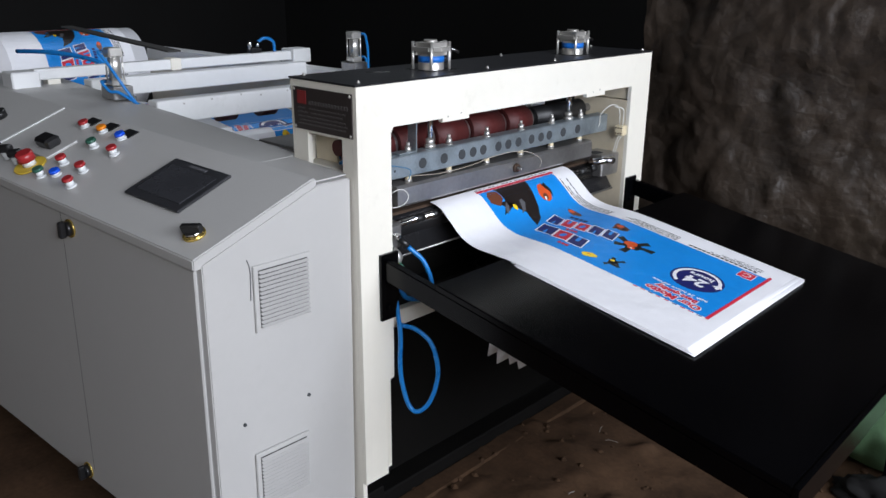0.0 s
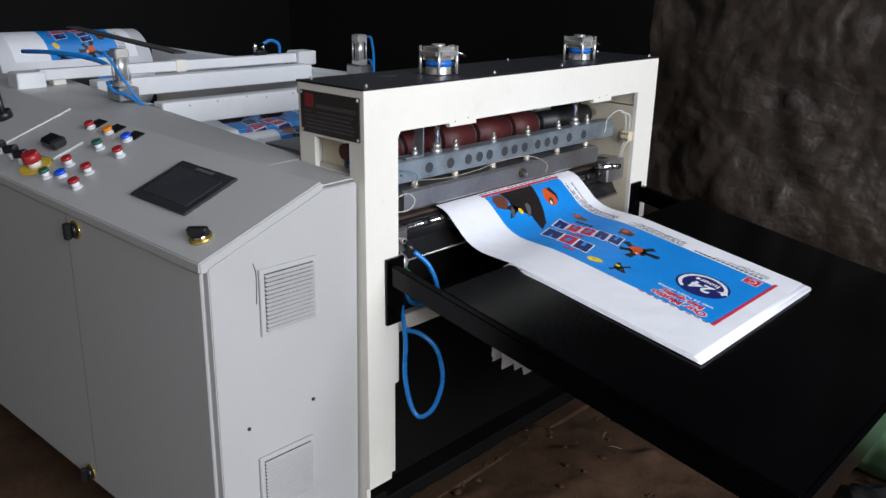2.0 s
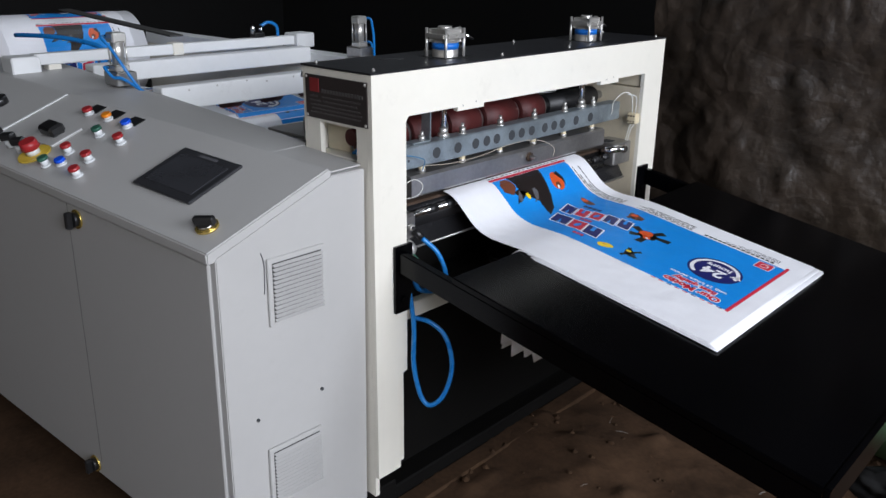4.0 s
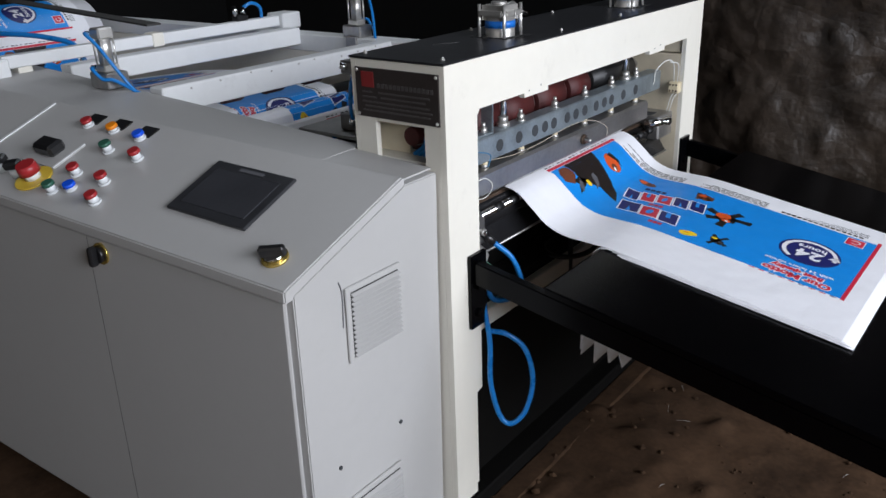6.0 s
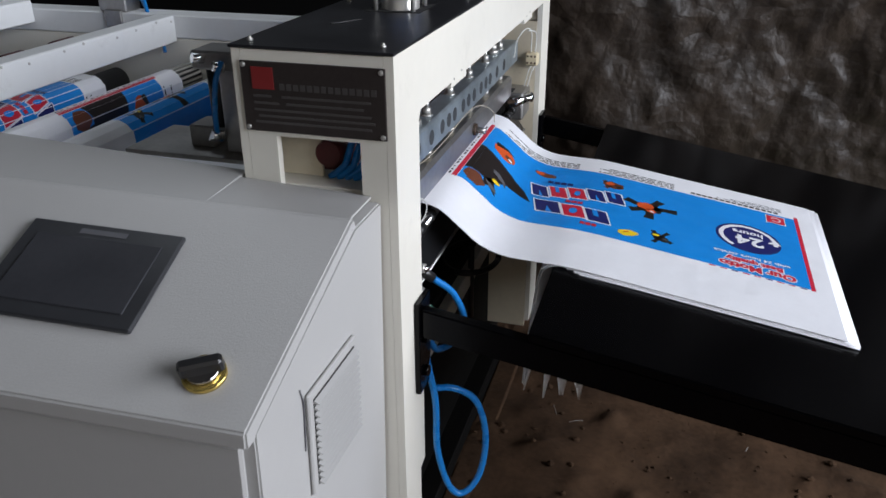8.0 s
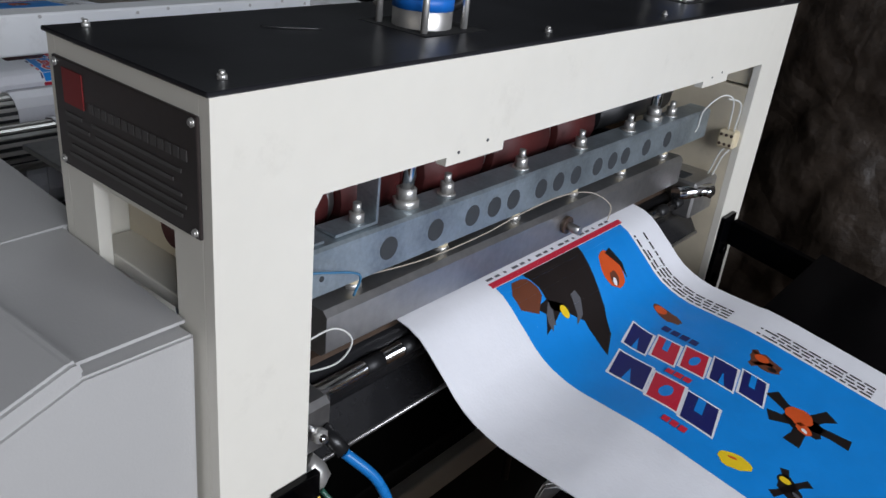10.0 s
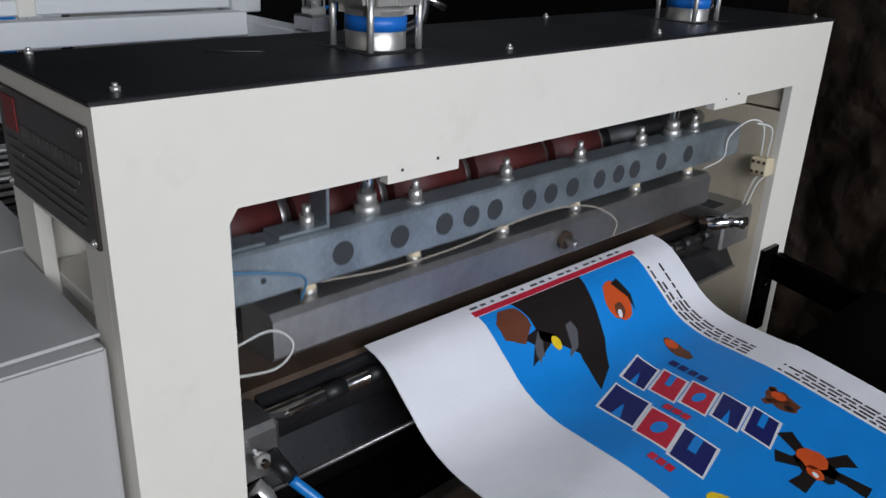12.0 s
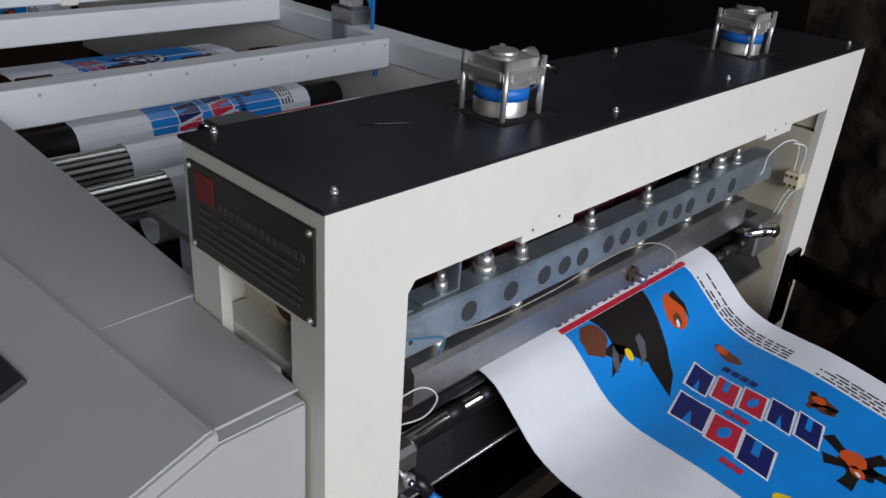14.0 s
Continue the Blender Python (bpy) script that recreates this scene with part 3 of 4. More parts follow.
def loft(right, left, bevel=0.003):
    """A body between two cross-sections (y, z), one at each end of the cabinet."""
    bm = bmesh.new()
    lo, hi = [bm.verts.new((CX1, *p)) for p in right], [bm.verts.new((CX0, *p)) for p in left]
    k = len(lo)
    bm.faces.new(lo), bm.faces.new(hi[::-1])
    for i in range(k):
        bm.faces.new((lo[i], lo[(i + 1) % k], hi[(i + 1) % k], hi[i]))
    bmesh.ops.bevel(bm, geom=list(bm.edges), offset=bevel, segments=2, affect="EDGES")
    return bm


part("body", loft([(-0.366, 0.060), (-0.366, 0.798), (-0.100, 0.902), (-0.012, 0.902), (-0.012, 0.060)], [(-0.366, 0.060), (-0.366, 0.798), (-0.100, 0.902), (-0.012, 0.902), (-0.012, 0.060)], 0.002), GREY, cab)
lid = part("desk_lid", loft([(-0.383, 0.790), (-0.383, 0.811), (-0.107, 0.917), (-0.101, 0.917), (-0.097, 0.903), (-0.366, 0.800), (-0.366, 0.790)],
                            [(-0.383, 0.790), (-0.383, 0.811), (-0.107, 0.917), (-0.101, 0.917), (-0.097, 0.903), (-0.366, 0.800), (-0.366, 0.790)], 0.0025), GREY, cab)
def desk(y):
    return 0.8125 + (y + 0.380) * 0.384
N_DESK = Vector((0, -0.384, 1)).normalized()
door = part("front_door", box(CX0 + 0.02, CX1 - 0.012, -0.3745, -0.3665, 0.075, 0.785, 0.003), GREY, cab)
part("door_gap", box(-0.5313, -0.5305, -0.3749, -0.3744, 0.112, 0.783, 0), VENT_DARK, cab)
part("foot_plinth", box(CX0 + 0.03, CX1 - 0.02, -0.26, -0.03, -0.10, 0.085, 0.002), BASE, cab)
part("desk_seam", prism([(-0.31, desk(-0.31) + 0.0005), (-0.115, desk(-0.115) + 0.0005), (-0.115, desk(-0.115) + 0.003), (-0.31, desk(-0.31) + 0.003)], "x", -0.994, -0.986), WHITE, cab)
def vent(y0, y1, z0, z1):
    v = part("vent", box(CX1 + 0.0005, CX1 + 0.005, y0, y1, z0, z1, 0.0015), GREY, cab, "square louvred grey vent grille")
    # dark plate puts the shade between the slats into its colour
    part("filter", box(CX1 + 0.0052, CX1 + 0.0058, y0 + 0.010, y1 - 0.010, z0 + 0.010, z1 - 0.010, 0), VENT_DARK, v)
    n = 14
    for i in range(n):
        z = z0 + 0.014 + (z1 - z0 - 0.028) * i / (n - 1)
        part("slat", prism([(CX1 + 0.0056, z - 0.0016), (CX1 + 0.0110, z - 0.0026), (CX1 + 0.0112, z - 0.0014), (CX1 + 0.0060, z + 0.0018)], "y", y0 + 0.010, y1 - 0.010), GREY, v)
vent(-0.262, -0.126, 0.628, 0.770)
vent(-0.282, -0.145, 0.216, 0.356)
# holes drawn as dark discs on the wall, shade in their colour
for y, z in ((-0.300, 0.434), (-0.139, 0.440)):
    part("rivet_hole", rod((CX1, y, z), (CX1 + 0.002, y, z), 0.004, 8), HOLE_SHADE, cab)
part("scratch", tube([(CX1 + 0.001, -0.272, 0.785), (CX1 + 0.001, -0.266, 0.76), (CX1 + 0.001, -0.268, 0.70)], 0.0009, 5), INK_GREY, cab)


def lock(x, z):
    k = part("door_lock", rod((x, -0.3745, z), (x, -0.378, z), 0.021, 20), GOLD, cab, "black quarter-turn lock with a gold ring")
    part("lock_body", rod((x, -0.378, z), (x, -0.388, z), 0.016, 18), PLASTIC, k)
    part("lock_wing", box(x - 0.006, x + 0.006, -0.402, -0.386, z - 0.019, z + 0.019, 0.003), PLASTIC, k)


lock(-0.492, 0.757)
lock(-0.560, 0.098)


def on_desk(x, y, h=0.0):
    return Vector((x, y, desk(y))) + N_DESK * h


def button(x, y, mat, tall=0.020, label=""):
    k = part("push_button", rod(on_desk(x, y), on_desk(x, y, 0.004), 0.0125, 20), BTN_COLLAR, cab, label)
    part("collar", rod(on_desk(x, y, 0.004), on_desk(x, y, tall - 0.007), 0.0095, 18), BTN_COLLAR, k)
    part("cap", rod(on_desk(x, y, tall - 0.007), on_desk(x, y, tall), 0.0128, 20, 0.0115), mat, k)


def selector(x, y, ring=PLASTIC):
    k = part("selector_switch", rod(on_desk(x, y), on_desk(x, y, 0.005), 0.0225, 24), ring, cab, "black selector switch")
    part("knob", rod(on_desk(x, y, 0.005), on_desk(x, y, 0.011), 0.0165, 20), CHROME if ring is GOLD else PLASTIC, k)
    m = Matrix.Translation(on_desk(x, y, 0.016)) @ N_DESK.to_track_quat("Z", "Y").to_matrix().to_4x4() @ pose(0, 0, 0, 0, 0, 25)
    part("grip", box(-0.022, 0.022, -0.007, 0.007, -0.009, 0.010, 0.003, m=m), PLASTIC, k)


m = Matrix.Translation(on_desk(-0.286, -0.234, 0.0)) @ Matrix.Rotation(math.atan(0.384), 4, "X")
h = part("touch_panel", box(-0.098, 0.098, -0.071, 0.071, 0.0, 0.007, 0.002, m=m), SCREEN, cab, "dark operator touch panel under film")
part("screen", box(-0.080, 0.080, -0.052, 0.048, 0.0065, 0.0085, 0.001, m=m), SCREEN2, h)
part("label_strip", box(-0.03, 0.03, 0.054, 0.062, 0.0066, 0.0076, 0, m=m), INK_GREY, h)
selector(-0.090, -0.331, GOLD)
for x, y, mm in ((-0.808, -0.155, BTN_RED), (-0.722, -0.154, BTN_ORANGE), (-0.632, -0.157, BTN_BLUE)):
    button(x, y, mm, 0.018)
    part("legend_plate", box(-0.022, 0.022, -0.016, 0.016, 0.0, 0.002, 0, m=Matrix.Translation(on_desk(x - 0.004, y + 0.022)) @ Matrix.Rotation(math.atan(0.384), 4, "X")), PLASTIC, cab)
for x, y, mm in ((-0.669, -0.209, BTN_GREEN), (-0.576, -0.210, BTN_RED), (-0.674, -0.284, BTN_RED), (-0.584, -0.285, BTN_RED), (-0.678, -0.338, BTN_GREEN), (-0.550, -0.333, BTN_RED)):
    button(x, y, mm, 0.024)
button(-0.642, -0.320, BTN_BLUE, 0.016)
k = part("emergency_stop", rod(on_desk(-0.762, -0.323), on_desk(-0.762, -0.323, 0.004), 0.038, 28), YELLOW, cab, "red mushroom stop button on a yellow plate")
part("stem", rod(on_desk(-0.762, -0.323, 0.004), on_desk(-0.762, -0.323, 0.020), 0.016, 18), BTN_COLLAR, k)
part("mushroom", rod(on_desk(-0.762, -0.323, 0.018), on_desk(-0.762, -0.323, 0.038), 0.022, 24, 0.019), BTN_RED, k)
for x, y in ((-0.94, -0.322), (-0.872, -0.322), (-0.815, -0.324)):
    k = part("selector_switch", rod(on_desk(x, y), on_desk(x, y, 0.018), 0.0135, 18), BTN_COLLAR, cab, "black selector switch on a clear collar")
    part("grip", box(-0.018, 0.018, -0.011, 0.011, 0.017, 0.034, 0.004, m=Matrix.Translation(on_desk(x, y)) @ Matrix.Rotation(math.atan(0.384), 4, "X") @ pose(0, 0, 0, 0, 0, 30)), PLASTIC, k)
mm = Matrix.Translation(on_desk(-0.800, -0.249)) @ Matrix.Rotation(math.atan(0.384), 4, "X")
k = part("isolator_plate", box(-0.060, 0.056, -0.042, 0.042, 0.0, 0.004, 0.001, m=mm), GREY, cab)
part("isolator_edge", box(0.051, 0.056, -0.042, 0.042, 0.004, 0.0055, 0, m=mm), WHITE, k)
part("isolator_grip", box(-0.036, 0.026, -0.020, 0.020, 0.004, 0.030, 0.006, m=mm), PLASTIC, k)
k = part("joystick", rod(on_desk(-1.16, -0.215), on_desk(-1.16, -0.215, 0.02), 0.022, 18), PLASTIC, cab, "black joystick lever")
part("lever", rod(on_desk(-1.16, -0.215, 0.015), on_desk(-1.205, -0.185, 0.085), 0.007, 10, 0.011), PLASTIC, k)
# end wall sheared square to the machine although the cabinet is turned
for ob in cab.children_recursive:
    for v in ob.data.vertices:
        near = max(0.0, 1 + v.co.x / 0.06)
        v.co.x += near * (0.0787 * v.co.y - 0.022 * v.co.z)
# the shear and the cabinet's turn and tilt fit the camera's view
cab.rotation_euler = (0, radians(2.4), radians(4.5))

# ---- printed bags ----
BAG_W, BAG_L, STRIPS = 0.542, 0.716, 40
STEP = BAG_L / STRIPS
Y0 = 0.268
ART = []


def rect(s0, s1, v0, v1, ink, layer):
    n = max(1, int((s1 - s0) / 0.05))
    for i in range(n):
        a, b = s0 + (s1 - s0) * i / n, s0 + (s1 - s0) * (i + 1) / n
        ART.append(([(a, v0), (b, v0), (b, v1), (a, v1)], ink, layer))


def ell(s, v, rs, rv, ink, layer, turn=0.0, n=20, jag=0.0, seed=0):
    rnd = random.Random(seed)
    c, q = math.cos(radians(turn)), math.sin(radians(turn))
    pts = []
    for k in range(n):
        a = 2 * math.pi * k / n
        f = 1 + jag * (rnd.random() - 0.5)
        u, w = rs * f * math.cos(a), rv * f * math.sin(a)
        pts.append((s + u * c - w * q, v + u * q + w * c))
    for k in range(n):
        ART.append(([(s, v), pts[k], pts[(k + 1) % n]], ink, layer))


def poly(pts, ink, layer):
    ART.append((pts, ink, layer))


def arc(s, v, r, w, a0, a1, ink, layer, n=18):
    for k in range(n):
        a, b = radians(a0 + (a1 - a0) * k / n), radians(a0 + (a1 - a0) * (k + 1) / n)
        ART.append(([(s + r * math.cos(a), v + r * math.sin(a)), (s + (r + w) * math.cos(a), v + (r + w) * math.sin(a)),
                     (s + (r + w) * math.cos(b), v + (r + w) * math.sin(b)), (s + r * math.cos(b), v + r * math.sin(b))], ink, layer))


def words(body, s, v, size, ink, layer, bold=0.0, outline=None):
    """Flat lettering that reads towards the tail of the bag, centred on s, v."""
    for grow, tone, up in (((bold + 0.0022), outline, layer), (bold, ink, layer + 1)):
        if tone is None:
            continue
        cu = bpy.data.curves.new("lettering", "FONT")
        cu.body, cu.size, cu.align_x, cu.align_y, cu.resolution_u, cu.offset, cu.fill_mode = body, size, "CENTER", "CENTER", 2, grow, "FRONT"
        ob = new("lettering", cu)
        me = ob.to_mesh()
        for f in me.polygons:
            ART.append(([(s + me.vertices[i].co.x, v - me.vertices[i].co.y) for i in f.vertices], tone, up))
        ob.to_mesh_clear()
        bpy.data.objects.remove(ob)
        bpy.data.curves.remove(cu)


def print_lines(s0, s1, v, high, ink, layer, seed):
    """Small print: a row of plain bars, a bar a word."""
    rnd, s = random.Random(seed), s0
    while s < s1:
        w = min(rnd.uniform(0.008, 0.022), s1 - s)
        ART.append(([(s, v), (s + w, v), (s + w, v + high), (s, v + high)], ink, layer))
        s += w + 0.0035


B1, B2 = 0.150, 0.460
rect(0.038, 0.716, B1, B2, 1, 1)
rect(0.030, 0.038, B1 - 0.004, B2 + 0.012, 3, 1)
rect(0.717, 0.726, B1 - 0.004, B2 + 0.008, 3, 1)
for i in range(17):
    rect(0.730, 0.734, B1 + 0.018 * i, B1 + 0.018 * i + 0.013 - 0.004 * (i % 3), 9, 1)
for k in range(9):
    rect(0.045 + 0.02 * k, 0.057 + 0.02 * k, B1 - 0.005, B1 - 0.0015, 3 if k % 3 else 2, 1)
# round service badge
ell(0.140, 0.303, 0.063, 0.063, 2, 2, n=36)
arc(0.140, 0.303, 0.048, 0.009, -55, 190, 8, 3, 26)
poly([(0.076, 0.302), (0.103, 0.302), (0.087, 0.321)], 8, 3)
words("24", 0.138, 0.292, 0.054, 8, 3, 0.0018)
words("hours", 0.140, 0.326, 0.026, 8, 3, 0.0008)
words("Our Motto", 0.130, 0.172, 0.030, 3, 3, 0.0014, outline=8)
words("Best quality", 0.134, 0.196, 0.022, 3, 3, 0.0012, outline=8)
words("with 24 hours service", 0.138, 0.217, 0.016, 8, 3, 0.0004)
# red emblem tile and company line as plain shapes
rect(0.058, 0.098, 0.412, 0.452, 8, 2)
rect(0.060, 0.096, 0.414, 0.450, 3, 3)
arc(0.078, 0.432, 0.008, 0.003, 20, 320, 8, 4, 14)
for i in range(15):
    rect(0.070 + 0.0125 * i, 0.079 + 0.0125 * i, 0.467, 0.4755, 4, 1)
for j in range(3):
    print_lines(0.062, 0.20 - 0.03 * j, 0.480 + 0.007 * j, 0.0028, 9, 1, 20 + j)
for j in range(4):
    print_lines(0.29, 0.455 - 0.02 * (j % 2), 0.466 + 0.0085 * j, 0.0042, 4, 1, 30 + j)
    print_lines(0.500, 0.690 - 0.03 * (j % 3), 0.466 + 0.0085 * j, 0.0042, 4, 1, 40 + j)


# big title as plain slanted blocks with pale rims and a notch, so that nothing is spelt
def block(s, v, ds, dv, ink, lean, notch):
    def quad(g):
        return [(s - g, v - g), (s + ds + g, v - g), (s + ds + lean + g, v + dv + g), (s + lean - g, v + dv + g)]
    poly(quad(0.0032), 8, 2)
    poly(quad(0.0), ink, 3)
    if notch == 0:
        ell(s + ds / 2 + lean / 2, v + dv / 2, ds * 0.20, dv * 0.26, 1, 4, 0, 14)
    elif notch == 1:
        poly([(s + ds * 0.36, v), (s + ds * 0.64, v), (s + ds * 0.5 + lean * 0.6, v + dv * 0.55)], 1, 4)
    else:
        poly([(s + ds * 0.40 + lean * 0.5, v + dv * 0.45), (s + ds * 0.66 + lean * 0.5, v + dv * 0.45), (s + ds * 0.66 + lean, v + dv), (s + ds * 0.40 + lean, v + dv)], 1, 4)


for i, (ink, wide, notch) in enumerate(((2, 0.045, 2), (3, 0.044, 0), (2, 0.052, 1))):
    block((0.404, 0.452, 0.500)[i], 0.204 + 0.004 * i, wide * 0.92, 0.052, ink, 0.014, notch)
for i, (ink, notch) in enumerate(((2, 2), (2, 1), (3, 0), (3, 2), (2, 1))):
    block(0.384 + 0.038 * i, 0.312 - 0.007 * i, 0.032, 0.050, ink, 0.014, notch)
for i in range(3):
    rect(0.466 + 0.012 * i, 0.476 + 0.012 * i, 0.270, 0.281, 3, 6)
    rect(0.428 + 0.011 * i, 0.437 + 0.011 * i, 0.180, 0.191, 3, 5)
for i in range(4):
    rect(0.498 + 0.014 * i, 0.509 + 0.014 * i, 0.358, 0.371, 2, 4)
# plain colour shapes round the title
def feet(s, v, spread, ink, layer, seed, count=4):
    """Ragged limbs round a shape."""
    rnd = random.Random(seed)
    for k in range(count):
        a = 2 * math.pi * (k + rnd.uniform(0.2, 0.8)) / count
        c, q, r = math.cos(a), math.sin(a), spread * rnd.uniform(0.75, 1.15)
        w = spread * 0.16
        poly([(s - q * w, v + c * w), (s + c * r * 0.6 - q * w * 0.9, v + q * r * 0.6 + c * w * 0.9), (s + c * r - q * w * 1.5, v + q * r + c * w * 1.5),
              (s + c * r * 1.05 + q * w, v + q * r * 1.05 - c * w), (s + c * r * 0.55 + q * w, v + q * r * 0.55 - c * w), (s + q * w, v - c * w)], ink, layer)


poly([(0.716, 0.205), (0.716, 0.338), (0.668, 0.328), (0.625, 0.312), (0.588, 0.282), (0.566, 0.240), (0.596, 0.252), (0.622, 0.258), (0.640, 0.240), (0.655, 0.215), (0.690, 0.215)], 4, 2)
poly([(0.655, 0.240), (0.640, 0.205), (0.632, 0.180), (0.655, 0.200), (0.668, 0.188), (0.672, 0.215)], 4, 2)
ell(0.688, 0.188, 0.026, 0.024, 5, 3, 20, 16, 0.25, 3)
ell(0.646, 0.233, 0.010, 0.007, 7, 4, 0, 12)
poly([(0.662, 0.262), (0.634, 0.252), (0.622, 0.240), (0.630, 0.262), (0.650, 0.276), (0.664, 0.274)], 9, 4)
ell(0.650, 0.205, 0.018, 0.006, 9, 3, 30, 12, 0.5, 15)
ell(0.663, 0.372, 0.030, 0.024, 6, 2, 30, 18, 0.18, 4)
poly([(0.688, 0.378), (0.692, 0.394), (0.664, 0.402), (0.640, 0.392), (0.662, 0.393)], 4, 3)
ell(0.650, 0.366, 0.012, 0.008, 5, 3, 30, 12, 0.3, 5)
ell(0.645, 0.362, 0.007, 0.004, 8, 4, 30, 8)
ell(0.562, 0.398, 0.024, 0.012, 5, 2, 10, 16, 0.3, 6)
ell(0.574, 0.400, 0.010, 0.009, 6, 3, 0, 12)
ell(0.418, 0.405, 0.024, 0.018, 5, 2, 15, 16, 0.35, 8)
feet(0.418, 0.405, 0.026, 5, 2, 18, 3)
ell(0.424, 0.410, 0.010, 0.009, 6, 3, 0, 12)
ell(0.404, 0.398, 0.006, 0.005, 4, 4, 0, 10)
feet(0.336, 0.330, 0.052, 4, 2, 21, 5)
ell(0.336, 0.330, 0.027, 0.021, 4, 2, 20, 16, 0.35, 9)
ell(0.344, 0.337, 0.018, 0.016, 6, 3, 0, 16, 0.2, 10)
ell(0.332, 0.318, 0.012, 0.009, 6, 3, 30, 12, 0.2, 16)
ell(0.330, 0.315, 0.005, 0.003, 8, 4, 30, 8)
ell(0.368, 0.190, 0.020, 0.013, 7, 2, -20, 16, 0.18, 11)
ell(0.372, 0.193, 0.006, 0.002, 6, 3, -20, 8)
feet(0.308, 0.205, 0.026, 4, 2, 24, 4)
ell(0.308, 0.205, 0.020, 0.013, 4, 2, 35, 14, 0.5, 12)
ell(0.316, 0.212, 0.007, 0.005, 7, 3, 0, 10)
ell(0.298, 0.200, 0.006, 0.003, 9, 3, 20, 8)


def strip_mesh(k):
    """One cross strip of the bag: a thin slab with its share of the print; x runs to the front, y across."""
    s0, s1 = k * STEP, (k + 1) * STEP
    mid, lap = (s0 + s1) / 2, 0.0016
    bm = bmesh.new()
    a, b, t = -STEP / 2, STEP / 2, 0.0012
    n = 6
    top = [[bm.verts.new((x, BAG_W * i / n, 0)) for i in range(n + 1)] for x in (a - 0.0001, b + 0.0001)]
    low = [[bm.verts.new((x, BAG_W * i / n, -t)) for i in range(n + 1)] for x in (a - lap, b + lap)]
    for i in range(n):
        bm.faces.new((top[0][i], top[1][i], top[1][i + 1], top[0][i + 1]))
        bm.faces.new((low[0][i], low[0][i + 1], low[1][i + 1], low[1][i]))
        for row in (0, 1):
            bm.faces.new((top[row][i], top[row][i + 1], low[row][i + 1], low[row][i]))
    for i in (0, n):
        bm.faces.new((top[0][i], top[1][i], low[1][i], low[0][i]))
    bmesh.ops.recalc_face_normals(bm, faces=bm.faces)
    for pts, ink, layer in ART:
        clip = [(s * BAG_L / 0.74, v) for s, v in pts]
        for edge, sign in ((s0, 1), (s1, -1)):
            out = []
            for i in range(len(clip)):
                p, q = clip[i], clip[(i + 1) % len(clip)]
                dp, dq = sign * (p[0] - edge), sign * (q[0] - edge)
                if dp >= 0:
                    out.append(p)
                if dp * dq < 0:
                    f = dp / (dp - dq)
                    out.append((p[0] + (q[0] - p[0]) * f, p[1] + (q[1] - p[1]) * f))
            clip = out
            if len(clip) < 3:
                break
        if len(clip) < 3:
            continue
        try:
            f = bm.faces.new([bm.verts.new((mid - s, v, 0.0002 * layer)) for s, v in clip])
        except ValueError:
            continue
        f.normal_update()
        if f.normal.z < 0:
            f.normal_flip()
        f.material_index = ink
    uv = bm.loops.layers.uv.new("UVMap")
    for f in bm.faces:
        f.smooth = f.normal.z > 0.5
        for lp in f.loops:
            lp[uv].uv = (mid - lp.vert.co.x, lp.vert.co.y)
    me = bpy.data.meshes.new("panel")
    bm.to_mesh(me)
    bm.free()
    for m in INKS:
        me.materials.append(m)
    # edges share their shading with the neighbouring strips of a resting bag
    here = REST[k]
    nose, tail = (REST[max(0, k - 1)] - here) / 2, (REST[min(STRIPS - 1, k + 1)] - here) / 2
    normals = []
    for f in me.polygons:
        for i in f.vertices:
            if f.use_smooth:
                g = max(0.0, min(1.0, me.vertices[i].co.x / STEP + 0.5))
                e = radians(tail + (nose - tail) * g)
                normals.append((-math.sin(e), 0.0, math.cos(e)))
            else:
                normals.append(tuple(f.normal))
    me.normals_split_custom_set(normals)
    return me


SS = [(k + 0.5) * STEP for k in range(STRIPS)]
TAIL = (-0.062, 0.787)


def headings(pts):
    """Heading (degrees, seen from the side) of a smooth line through x, z points at every strip, from the first point on."""
    path = glide([(x, 0, z) for x, z in pts], 10)
    d = [0.0]
    for p, q in zip(path, path[1:]):
        d.append(d[-1] + (q - p).length)
    out = []
    for s in SS:
        f = s * d[-1] / BAG_L
        i = max(0, min(len(d) - 2, int(np.searchsorted(d, f)) - 1))
        v = path[i + 1] - path[i]
        out.append(math.degrees(math.atan2(v.z, v.x)))
    return [h + 360 if h < 0 else h for h in out], d[-1]


REST, _ = headings([(0.624, 0.632), (0.50, 0.652), (0.36, 0.674), (0.26, 0.690), (0.19, 0.700), (0.13, 0.703), (0.08, 0.707), (0.04, 0.722), (0.005, 0.751), (-0.03, 0.779), TAIL])


def ease(a, b, t):
    f = max(0.0, min(1.0, (t - a) / (b - a)))
    return f * f * (3 - 2 * f)


PANELS = [strip_mesh(k) for k in range(STRIPS)]

# a tipped bag keeps its shape on the table and bends down behind the rear edge
HANG = [a + (264 - a) * ease(0.445, 0.505, s) + 4 * ease(0.55, 0.74, s) for s, a in zip(SS, REST)]
FRONT = Vector((TAIL[0] - sum(math.cos(radians(h)) for h in REST) * STEP, 0, TAIL[1] - sum(math.sin(radians(h)) for h in REST) * STEP))
SLOPE = 0.163


def lay(heads, start, lift=0.0):
    """Poses of the strips along headings from the front edge on."""
    x, z, out = start[0], start[1] + lift - SLOPE * (start[0] - FRONT.x), []
    for h in heads:
        c, q = math.cos(radians(h)) * STEP, math.sin(radians(h)) * STEP
        out.append((x + c / 2, z + q / 2, h))
        x, z = x + c, z + q
    return out


